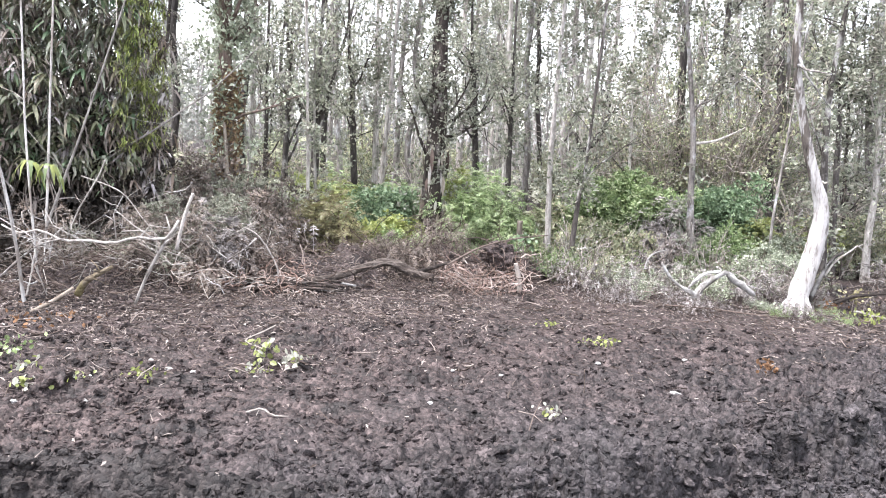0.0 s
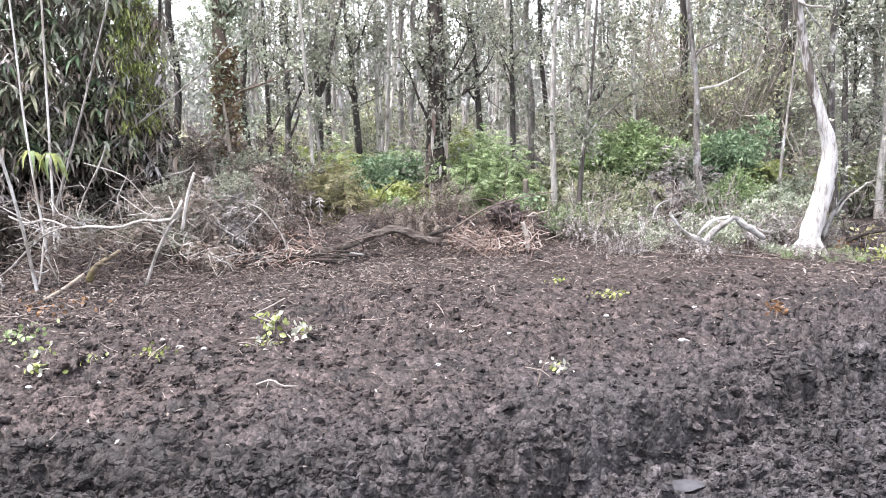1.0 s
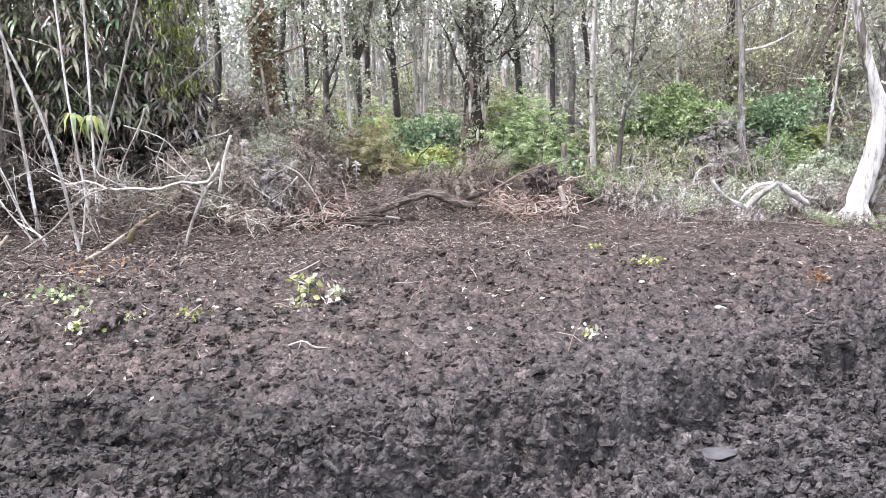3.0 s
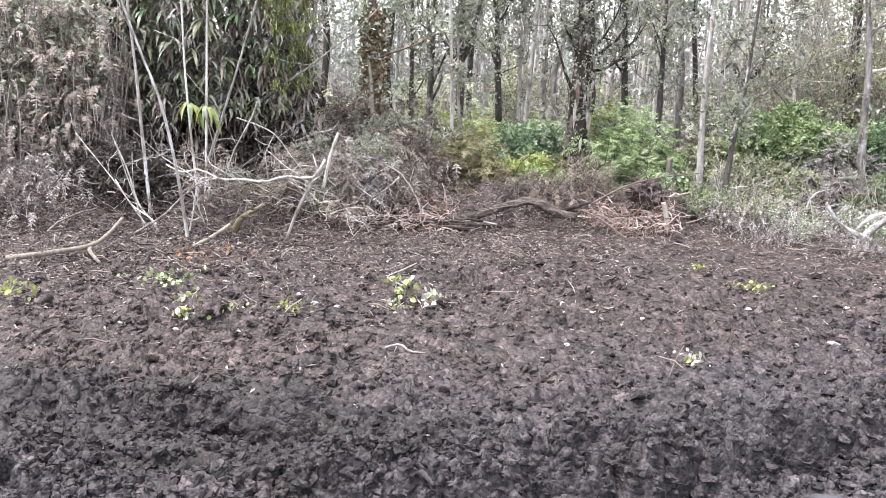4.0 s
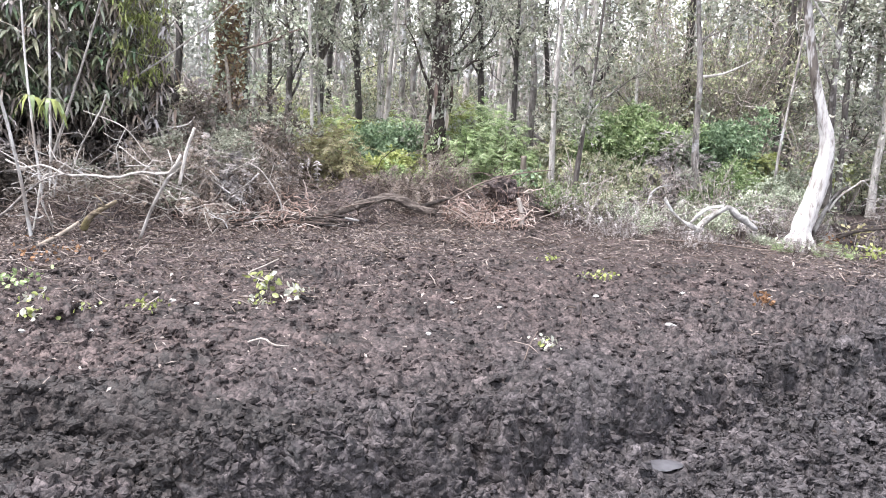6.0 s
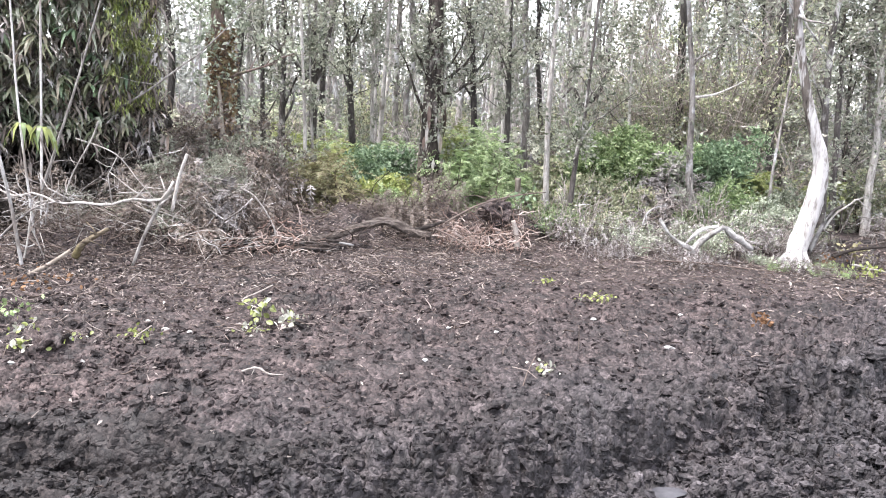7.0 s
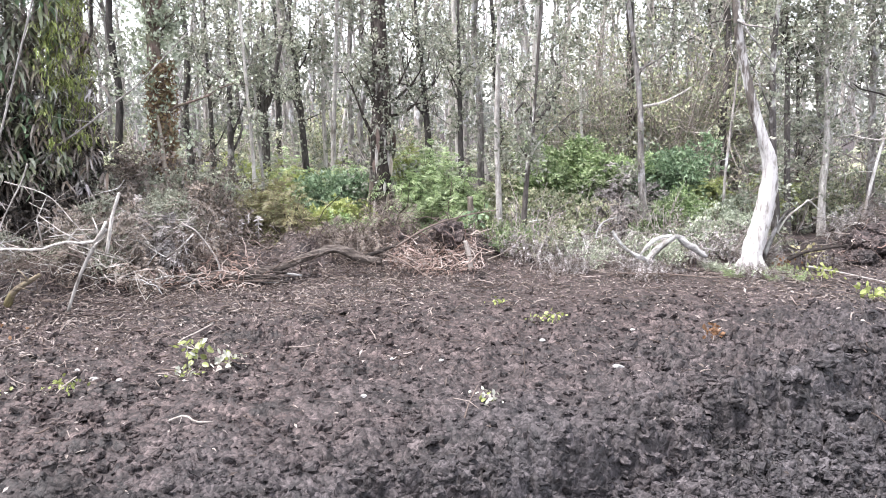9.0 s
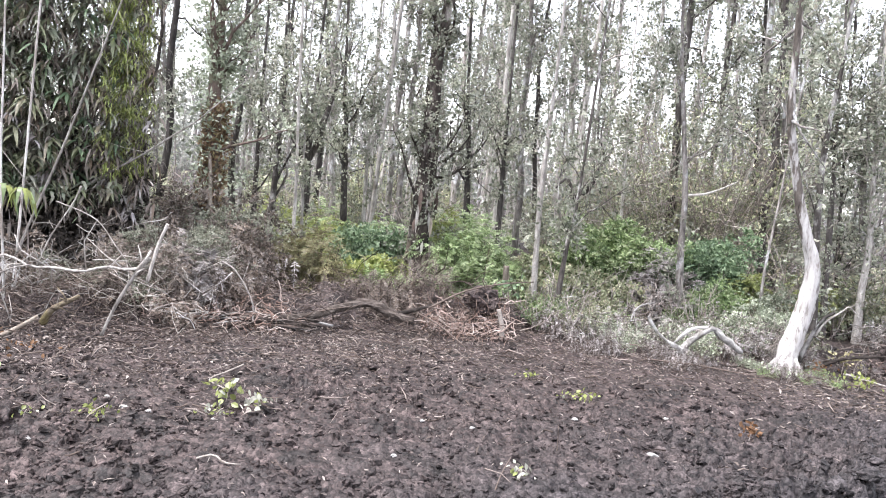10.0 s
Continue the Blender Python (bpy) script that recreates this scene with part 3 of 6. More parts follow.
def white_tree():
    r = np.random.default_rng(11)
    t = thing("leaning_tree", "leaning bare tree with stripped white bark at the clearing's edge", "tree")
    line = bend(white_line, 60)
    s = np.linspace(0, 1, 60)
    rad = np.interp(s, [0, 0.09, 0.18, 0.27, 0.36, 0.45, 0.55, 0.64, 1], [0.115, 0.106, 0.095, 0.088, 0.072, 0.055, 0.044, 0.038, 0.016])
    b = Build()
    tube(b, line, rad, 22, 0.09, r)
    part("trunk", b, BARK_STRIPPED, t)
    for k in range(9):
        q = line[r.integers(36, 59)]
        d = rand_dirs(r, 1, 0.5)[0]
        b = Build()
        tube(b, [q, q + d * 0.3 + r.normal(size=3) * 0.05, q + d * 0.7], [0.02, 0.012, 0.004], 5)
        part("limb", b, BARK_GREY, t)
    for k, (dx, dy) in enumerate([(-0.08, -0.07), (0.07, -0.09), (-0.02, -0.1), (0.12, 0.03), (-0.12, 0.05)]):
        b = Build()
        x, y = 3.85 + dx, 8.35 + dy
        tube(b, bend([(3.87, 8.36, 0.22), (3.85 + dx * 0.8, 8.35 + dy * 0.8, 0.08), (x + dx * 0.8, y + dy * 0.8, -0.06)], 8), np.linspace(0.038, 0.012, 8), 8, 0.2, r)
        part("root", b, BARK_STRIPPED, t)
    c = Build()
    tufts(c, r, line[r.integers(40, 60, 130)] + r.normal(size=(130, 3)) * 0.25, 8, 0.06)
    part("crown", c, LEAF_CANOPY, t)


white_tree()


def line_of(pts, y, top=8.0):
    """Ends a trunk's line, fitted to the camera's view, with a foot in the ground and a top in the canopy."""
    p = [(x, y, z) for x, z in pts]
    dx = (p[-1][0] - p[0][0]) / (p[-1][2] - p[0][2])
    foot = (p[0][0] - dx * p[0][2], y, -0.15)
    return [foot] + p + [(p[-1][0] + dx * (top - p[-1][2]) * 0.6, y + 0.2, top)]


def edge_tree(name, label, pts, y, thick, barks, seed, limbs=16, low=0.35, cluster=420, top=8.0, leaf=LEAF_CANOPY, sides=12, reach=1.0, shoots=0.35):
    r = np.random.default_rng(seed)
    ctrl = line_of(pts, y, top)
    base = np.array(ctrl[0]) + (0, 0, 0.15)
    ctrl = np.array(ctrl) - base
    parts = tree_parts(r, top, thick, limbs, low, cluster, 9, 0.055, sides, ctrl=ctrl, reach=reach, shoots=shoots)
    return make_tree(name, label, parts, barks, leaf, pose(*base), WOOD)


peeling_tree = edge_tree("tree", "dark rough-barked tree with peeling bark at its foot", [(-0.08, 0.25), (-0.08, 0.96), (-0.07, 1.88), (-0.09, 3.04), (-0.02, 3.72)], 10.2, 0.19, BARK_PEEL, 21, 20, 0.36, 620, shoots=0.6)
mossy_tree = edge_tree("tree", "reddish-brown tree with broken pale wood and moss", [(-2.38, 0.4), (-2.43, 1.1), (-2.47, 2.03), (-2.47, 2.64), (-2.46, 3.25)], 9.2, 0.14, BARK_RED, 22, 16, 0.36, 620, shoots=0.9, leaf=LEAF_GREY)
moss_rng = np.random.default_rng(222)
moss = Build()
moss_at = np.stack([np.zeros(420), np.zeros(420), moss_rng.uniform(1.0, 2.15, 420)], -1) + unit(moss_rng.normal(size=(420, 3)) * (1, 1, 0.05)) * moss_rng.uniform(0.09, 0.15, (420, 1)) - (0.06, 0, 0)
tufts(moss, moss_rng, moss_at, 6, 0.045, 0.03, -0.3)
part("moss", moss, LEAF_MOSS, mossy_tree, "rust-brown hanging moss")


def peeling_bark():
    """Loose strips hanging from the dark tree's lower trunk, and grey moss on its upper one."""
    r = np.random.default_rng(223)
    for k in range(26):
        a, z = r.uniform(-2.9, -0.2), r.uniform(0.35, 1.5)
        out = np.array([math.cos(a), math.sin(a), 0])
        b = Build()
        straps(b, [out * 0.165 + (0, 0, z)], [out * 0.12 + (r.normal() * 0.12, 0, -1.0)], [r.uniform(0.15, 0.4)], [r.uniform(0.025, 0.06)], [0.05])
        part("bark_strip", b, (BARK_PALE, BARK_RED, RAW_WOOD, BARK_PALE)[k % 4], peeling_tree)
    b = Build()
    a = r.uniform(0, 2 * math.pi, 190)
    at = np.stack([np.cos(a) * 0.17, np.sin(a) * 0.17, 1.1 + 2.6 * r.uniform(size=190) ** 1.2], -1) * (r.uniform(0.85, 1.25, 190)[:, None] * (1, 1, 0) + (0, 0, 1))
    tufts(b, r, at, 6, 0.045, 0.04, -0.2)
    part("moss", b, LEAF_CANOPY, peeling_tree, "dull green moss and small ferns")


peeling_bark()

edge_tree("tree", "slender pale straight tree", [(1.287, 0.50), (1.25, 1.34), (1.26, 2.44), (1.27, 3.7)], 9.4, 0.048, BARK_PALE, 23, 8, 0.5, 160)
edge_tree("tree", "grey tree with a crooked dark side limb", [(2.1, 0.79), (2.13, 1.65), (2.17, 3.01), (2.23, 4.27)], 12.4, 0.08, BARK_PALE, 24, 12, 0.45, 260)
edge_tree("tree", "slender grey tree with one bare side branch", [(2.97, 0.55), (2.92, 1.06), (2.885, 1.71), (2.75, 2.6), (2.58, 3.84)], 9.4, 0.056, BARK_GREY, 25, 10, 0.5, 240)
edge_tree("tree", "mottled thin tree behind the white leaning one", [(4.47, 0.36), (4.36, 1.36), (4.31, 2.43), (4.38, 3.95)], 9.2, 0.06, BARK_MOTTLED, 26, 12, 0.35, 300)
for label, pts, y, w, bk in (
        ("crooked dark tree beside the thicket", [(-3.99, 1.02), (-4.04, 1.36), (-4.11, 1.94), (-4.19, 2.34), (-4.13, 2.66)], 11.5, 0.085, BARK_DARK),
        ("thin pale pole of a tree beside the thicket", [(-4.17, 1.21), (-4.18, 1.53), (-4.19, 2.05), (-4.19, 2.6)], 11.0, 0.034, BARK_PALE),
        ("grey mottled tree behind the brush", [(-2.2, 0.65), (-2.17, 1.75), (-2.15, 2.77)], 11.5, 0.07, BARK_MOTTLED),
        ("dark forked tree deeper in the wood", [(-2.13, 1.16), (-2.15, 1.71), (-2.13, 2.35), (-2.1, 3.06)], 14.0, 0.085, BARK_DARK),
        ("dark slender tree behind the brush", [(-2.66, 0.76), (-2.67, 1.66), (-2.68, 2.86)], 12.5, 0.06, BARK_DARK),
        ("thin straight pale tree among the ferns", [(-1.65, 0.79), (-1.69, 1.48), (-1.71, 2.12), (-1.73, 2.72)], 10.8, 0.03, BARK_PALE),
        ("dark straight tree behind the ferns", [(-1.35, 0.87), (-1.41, 1.73), (-1.45, 2.42), (-1.52, 2.98)], 13.0, 0.07, BARK_DARK),
        ("pale straight tree behind the ferns", [(-1.03, 0.78), (-1.05, 1.67), (-1.04, 2.43), (-1.03, 3.01)], 13.0, 0.045, BARK_PALE),
        ("dark slightly leaning tree behind the green ferns", [(0.6, 0.92), (0.53, 1.83), (0.45, 2.64), (0.4, 3.09)], 13.0, 0.07, BARK_DARK),
        ("dark thin tree behind the green ferns", [(1.02, 1.19), (1.0, 2.08), (0.98, 3.01)], 12.0, 0.05, BARK_DARK),
        ("pale thin pole before the twiggy bush", [(2.68, 1.45), (2.64, 2.3), (2.6, 3.05)], 11.5, 0.03, BARK_PALE),
        ("grey tree behind the white leaning one", [(5.12, 1.21), (5.03, 2.44), (4.97, 3.24)], 12.0, 0.07, BARK_GREY),
        ("dark tree behind the twiggy bush", [(5.09, 2.32), (5.07, 2.84), (4.99, 3.36)], 13.0, 0.09, BARK_DARK),
        ("dark tree near the white leaning one", [(5.14, 1.51), (5.08, 2.38), (5.02, 3.08)], 10.5, 0.05, BARK_DARK),
        ("grey lichened tree beside the earth pile", [(5.67, 0.71), (5.69, 1.17), (5.62, 1.97), (5.58, 2.69), (5.54, 3.1)], 10.5, 0.06, BARK_PALE),
        ("straight grey tree beside the earth pile", [(6.52, 0.28), (6.45, 1.33), (6.39, 2.31), (6.31, 3.18)], 10.8, 0.075, BARK_GREY),
        ("pale-flecked tree beside the earth pile", [(6.66, 0.37), (6.62, 1.13), (6.58, 2.02), (6.53, 2.81), (6.49, 3.16)], 10.5, 0.055, BARK_MOTTLED),
        ("straight dark tree behind the earth pile", [(7.39, 0.3), (7.16, 2.2)], 11.0, 0.06, BARK_DARK),
        ("straight grey tree behind the earth pile", [(7.71, 0.3), (7.43, 2.2)], 11.4, 0.07, BARK_GREY),
        ("slim dark tree behind the earth pile", [(6.03, 0.3), (5.87, 2.2)], 11.8, 0.05, BARK_DARK)):
    edge_tree("tree", label, pts, y, w, bk, 300 + int(w * 1000) + int(abs(pts[0][0]) * 10), 14 if pts[0][0] < 4.5 else 24, 0.28, 300 if pts[0][0] < 4.5 else 400, sides=9)
edge_tree("tree", "leaning brown tree at the thicket's edge", [(-4.96, 0.1), (-4.88, 1.33), (-4.78, 2.02)], 7.5, 0.085, BARK_RED, 40, 10, 0.4, 320)
edge_tree("tree", "thin mossy stem beside the slender trees", [(1.54, 0.38), (1.58, 1.04), (1.65, 1.79)], 9.2, 0.045, BARK_MOTTLED, 41, 9, 0.4, 200)


def side_limb(tree, label, pts, y, r0, material):
    """A limb along a line fitted to the camera's view, part of its tree."""
    b = Build()
    n = len(pts) * 4
    tube(b, bend(np.array([(x, y, z) for x, z in pts]) - np.array(tree.matrix_world.translation), n), np.linspace(r0, r0 * 0.3, n), 7, 0.12, np.random.default_rng(len(pts)))
    part("limb", b, material, tree, label)


slender, hooked, forked = (next(o for o in scene.objects if o.parent is None and o.get("label", "").startswith(w)) for w in ("slender grey tree with one", "grey tree with a crooked", "dark forked tree"))
side_limb(slender, "bare pale branch growing sideways", [(2.87, 1.675), (3.1, 1.71), (3.29, 1.79), (3.48, 1.90)], 9.4, 0.02, BARK_PALE)
side_limb(hooked, "dark crooked limb bent upward like a hook", [(2.12, 1.45), (2.32, 1.62), (2.48, 1.95), (2.50, 2.2), (2.38, 2.42)], 12.3, 0.05, BARK_DARK)
side_limb(hooked, "low dark crooked limb", [(2.12, 1.5), (2.0, 1.75), (1.85, 1.6)], 12.3, 0.04, BARK_DARK)
side_limb(forked, "dark arm growing up", [(-2.16, 1.5), (-2.31, 1.79), (-2.55, 2.33), (-2.62, 2.68), (-2.65, 3.03), (-2.7, 4.0)], 14.0, 0.055, BARK_DARK)
side_limb(forked, "dark arm leaning out", [(-2.12, 1.65), (-1.99, 1.95), (-1.92, 2.27), (-1.81, 2.72), (-1.7, 3.08), (-1.55, 3.8)], 14.0, 0.05, BARK_DARK)

# trees further in: a few kinds, then copies
near_kinds, mid_kinds, far_kinds = [], [], []
for k in range(5):
    bk = (BARK_DARK, BARK_GREY, BARK_GREY, BARK_PALE, BARK_GREY)[k]
    what = {BARK_DARK: "dark rough-barked", BARK_GREY: "grey lichened", BARK_PALE: "pale slender"}[bk]
    slim = 0.65 if bk == BARK_PALE else 1.0
    x, y = [(-3.1, 13.2), (-0.5, 14.6), (1.5, 13.6), (-3.4, 14.8), (4.4, 14.4)][k]
    near_kinds.append(make_tree("tree", what + " tree with sparse small leaves", tree_parts(rng, rng.uniform(8, 10), 0.066 * slim, int(19 * slim), 0.22, int(430 * slim), 8, 0.06, 8, 0.06), bk, LEAF_CANOPY, pose(x, y, 0), WOOD))
    x, y = [(-6.5, 17), (-2.2, 18), (1.5, 17.5), (4.0, 19), (7.8, 17)][k]
    mid_kinds.append(make_tree("tree", what + " tree deeper in the wood", tree_parts(rng, rng.uniform(9, 11), 0.078 * slim, int(15 * slim), 0.22, int(340 * slim), 7, 0.08, 6, 0.08), bk, LEAF_CANOPY, pose(x, y, 0), WOOD))
    x, y = [(-12, 30), (-4, 31), (2, 32), (8, 30), (14, 31)][k]
    far_kinds.append(make_tree("tree", what + " tree far back in the wood", tree_parts(rng, rng.uniform(9, 12), 0.085 * slim, int(10 * slim), 0.2, 150, 5, 0.13, 5, 0.09), bk, LEAF_HAZED, pose(x, y, 0), WOOD))
clear = lambda x, y: not (abs(x + 0.08) < 0.5 and y < 16)
stand(rng, near_kinds, spread_spots(rng, 18, 12.2, 16.5, 0.66, 0.9, clear))
stand(rng, mid_kinds, spread_spots(rng, 58, 16.5, 29, 0.64, 1.1))
stand(rng, far_kinds, spread_spots(rng, 80, 29, 52, 0.62, 1.5))


def far_woods():
    r = np.random.default_rng(99)
    b, c = Build(), Build()
    for _ in range(210):
        a, d = r.uniform(-0.66, 0.66), r.uniform(52, 80)
        x, y, h = d * math.sin(a), d * math.cos(a), r.uniform(4, 9)
        tube(b, [(x, y, -1), (x + r.normal() * 0.3, y, h / 2), (x + r.normal() * 0.6, y, h)], [0.16, 0.12, 0.05], 4, close=False)
        m = 46
        q = np.stack([x + r.normal(size=m) * 1.3, y + r.normal(size=m) * 1.3, r.uniform(0, 1, m) ** 1.4 * h], -1)
        tufts(c, r, q, 5, 0.34, 0.3)
    w = thing("far_woods", "far trunks and foliage closing the wood, leaf colour paled for haze", "woods", kind="stuff")
    part("trunks", b, BARK_GREY, w)
    part("foliage", c, LEAF_HAZED, w)


far_woods()


# ---- undergrowth ----
def bush_parts(r, radius, tall, fronds, length, pairs, droop, leaf=0.24, width=0.24):
    """Stems from one root and arching fronds over them, of uneven outline."""
    b, c = Build(), Build()
    for _ in range(max(5, fronds // 9)):
        a, q = r.uniform(0, 2 * math.pi), radius * math.sqrt(r.uniform()) * 0.8
        tip = np.array([math.cos(a) * q, math.sin(a) * q, tall * r.uniform(0.5, 1.0)])
        tube(b, bend([(tip[0] * 0.3, tip[1] * 0.3, -0.06), tip * (0.7, 0.7, 0.55) + r.normal(size=3) * 0.04, tip], 6), np.linspace(0.008, 0.003, 6), 4, close=False)
    lobes = r.normal(size=(5, 3)) * (radius * 0.5, radius * 0.5, tall * 0.22) + (0, 0, tall * 0.55)
    for _ in range(fronds):
        o = lobes[r.integers(5)] + r.normal(size=3) * (radius * 0.32, radius * 0.32, tall * 0.2)
        o[2] = min(max(o[2], 0.04), tall * 1.1)
        a = math.atan2(o[1], o[0]) + r.normal() * 0.9
        d = np.array([math.cos(a), math.sin(a), r.uniform(-0.1, 0.8)])
        frond(c, r, o, d, length * r.uniform(0.6, 1.25), pairs, droop * r.uniform(0.4, 1.4), leaf, width)
    return b, c


def leafy_parts(r, radius, tall, tuft_count, per, leaf):
    """A broad-leaved shrub: woody stems and leaf tufts."""
    b, c = Build(), Build()
    ends = []
    for _ in range(max(9, tuft_count // 8)):
        a, q = r.uniform(0, 2 * math.pi), radius * math.sqrt(r.uniform())
        tip = np.array([math.cos(a) * q, math.sin(a) * q, tall * r.uniform(0.35, 1.05)])
        pts = bend([(tip[0] * 0.25, tip[1] * 0.25, -0.06), tip * (0.75, 0.75, 0.5) + r.normal(size=3) * 0.05, tip], 7)
        tube(b, pts, np.linspace(0.010, 0.003, 7), 3, close=False)
        ends += list(pts[2:])
    ends = np.array(ends)
    pick = ends[r.integers(0, len(ends), tuft_count)] + r.normal(size=(tuft_count, 3)) * 0.07
    pick[:, 2] = np.maximum(pick[:, 2], 0.02)
    tufts(c, r, pick, per, leaf, 0.05, 0.2)
    return b, c


def twiggy_parts(r, radius, tall, stems, leaf_count, leaf, thick=0.010, out=0.4):
    """A thicket of fine bare twigs with a few leaves."""
    b, c = Build(), Build()
    ends = []
    for _ in range(stems):
        a, q = r.uniform(0, 2 * math.pi), radius * math.sqrt(r.uniform())
        p = np.array([math.cos(a) * q * 0.5, math.sin(a) * q * 0.5, -0.05])
        d = unit(np.array([math.cos(a) * out, math.sin(a) * out, 1.0]) + r.normal(size=3) * 0.2 * out / 0.4)
        pts, L = [p], tall * r.uniform(0.5, 1.1)
        for _ in range(5):
            d = unit(d + r.normal(size=3) * 0.25 * min(1, out / 0.4 + 0.2))
            pts.append(pts[-1] + d * L / 5)
        tube(b, pts, np.linspace(thick, 0.0035, 6), 3, close=False)
        for m in (2, 3, 4):
            for _ in range(2):
                e = unit(d + r.normal(size=3) * 0.7)
                tip = pts[m] + e * L * r.uniform(0.12, 0.3)
                tube(b, [pts[m], (pts[m] + tip) / 2 + r.normal(size=3) * 0.02, tip], [0.0055, 0.004, 0.002], 3, close=False)
                ends.append(tip)
    ends = np.array(ends)
    tufts(c, r, ends[r.integers(0, len(ends), leaf_count)] + r.normal(size=(leaf_count, 3)) * 0.05, 5, leaf, 0.05)
    return b, c


def lobes_of(r, radius, tall, n):
    """Rounded masses that make up a bush: their centres and half-widths."""
    a, q = r.uniform(0, 2 * math.pi, n), radius * 0.68 * np.sqrt(r.uniform(size=n))
    c = np.stack([np.cos(a) * q, np.sin(a) * q, tall * r.uniform(0.22, 0.74, n)], -1)
    w = np.stack([radius * r.uniform(0.3, 0.48, n)] * 2 + [tall * r.uniform(0.2, 0.3, n)], -1)
    return c, w


def bush_stems(r, b, centres, thick=0.009):
    for c in np.repeat(centres, 3, 0):
        tip = c + r.normal(size=3) * 0.08
        tube(b, bend([(tip[0] * 0.25, tip[1] * 0.25, -0.06), tip * (0.7, 0.7, 0.5) + r.normal(size=3) * 0.04, tip], 6), np.linspace(thick, 0.003, 6), 3, close=False)


def mound_parts(r, radius, tall, sprays, per, leaf, ratio=0.42, lobes=8, droop=0.5):
    """A dense bush: leafy sprays arching out of rounded masses, with gaps between these."""
    b, c = Build(), Build()
    centres, wide = lobes_of(r, radius, tall, lobes)
    bush_stems(r, b, centres)
    k = r.integers(0, lobes, sprays)
    d = rand_dirs(r, sprays, 0.35)
    start = centres[k] + d * wide[k] * r.uniform(0.55, 1.0, (sprays, 1))
    start[:, 2] = np.maximum(start[:, 2], 0.03)
    way = unit(d + r.normal(size=(sprays, 3)) * 0.45)
    side = unit(np.cross(way, d + r.normal(size=(sprays, 3)) * 0.3) + 1e-4)
    length = leaf * r.uniform(1.6, 3.4, sprays)
    for m in range(per):
        t = (m + 0.6) / per
        p = start + way * (length * t)[:, None] - np.array([0, 0, 1.0]) * (length * droop * t * t)[:, None]
        w = way * (0.35 + 0.5 * t) + side * (1 if m % 2 else -1) * (1.1 - 0.7 * t) + r.normal(size=(sprays, 3)) * 0.18 - np.array([0, 0, 0.25 * t])
        L = leaf * r.uniform(0.65, 1.2, sprays)
        leaves(c, p, w, d + r.normal(size=(sprays, 3)) * 0.25, L, L * ratio * r.uniform(0.8, 1.2, sprays), 0.2)
    return b, c


def fern_mound_parts(r, radius, tall, fronds, length, pairs, droop, lobes=8, leaf=0.24, width=0.22):
    """A heap of arching fronds, layered over rounded masses."""
    b, c = Build(), Build()
    centres, wide = lobes_of(r, radius, tall, lobes)
    bush_stems(r, b, centres, 0.007)
    for _ in range(fronds):
        k = r.integers(lobes)
        d = rand_dirs(r, 1, 0.3)[0]
        o = centres[k] + d * wide[k] * r.uniform(0.6, 1.0)
        o[2] = max(o[2], 0.04)
        frond(c, r, o, unit(d * (1, 1, 0.7) + r.normal(size=3) * 0.35), length * r.uniform(0.6, 1.2), pairs, droop * r.uniform(0.5, 1.5), leaf, width)
    return b, c


def tangle_parts(r, radius, tall, stems, hung):
    """Matted brush: stems arching over one another, with dead fronds and shreds hanging from them."""
    b, c = Build(), Build()
    for _ in range(stems):
        a, q = r.uniform(0, 2 * math.pi), radius * math.sqrt(r.uniform())
        p = np.array([math.cos(a) * q, math.sin(a) * q, tall * r.uniform(-0.02, 0.6)])
        d, L, pts = unit(r.normal(size=3) * (1, 1, 0.5) + (0, 0, 0.35)), r.uniform(0.3, 0.95), [p]
        for _ in range(6):
            d = unit(d + r.normal(size=3) * 0.3 - np.array([0, 0, 0.13]))
            pts.append(pts[-1] + d * L / 6)
        r0 = 0.0025 + 0.007 * r.uniform() ** 2
        tube(b, pts, np.linspace(r0, 0.0018, 7), 4, close=False)
        for m in (2, 4):
            e = unit(d + r.normal(size=3) * 0.7)
            tube(b, [pts[m], pts[m] + e * L * 0.12, pts[m] + e * L * 0.2 + r.normal(size=3) * 0.02], [r0 * 0.6, r0 * 0.45, 0.0015], 3, close=False)
    for _ in range(hung):
        a, q = r.uniform(0, 2 * math.pi), radius * math.sqrt(r.uniform())
        o = np.array([math.cos(a) * q, math.sin(a) * q, tall * r.uniform(0.08, 0.95) * (1.1 - 0.5 * (q / radius) ** 2)])
        frond(c, r, o, unit(r.normal(size=3) * (1, 1, 0.4)), r.uniform(0.12, 0.26), 6, r.uniform(0.7, 1.6), 0.3, 0.26)
    return b, c


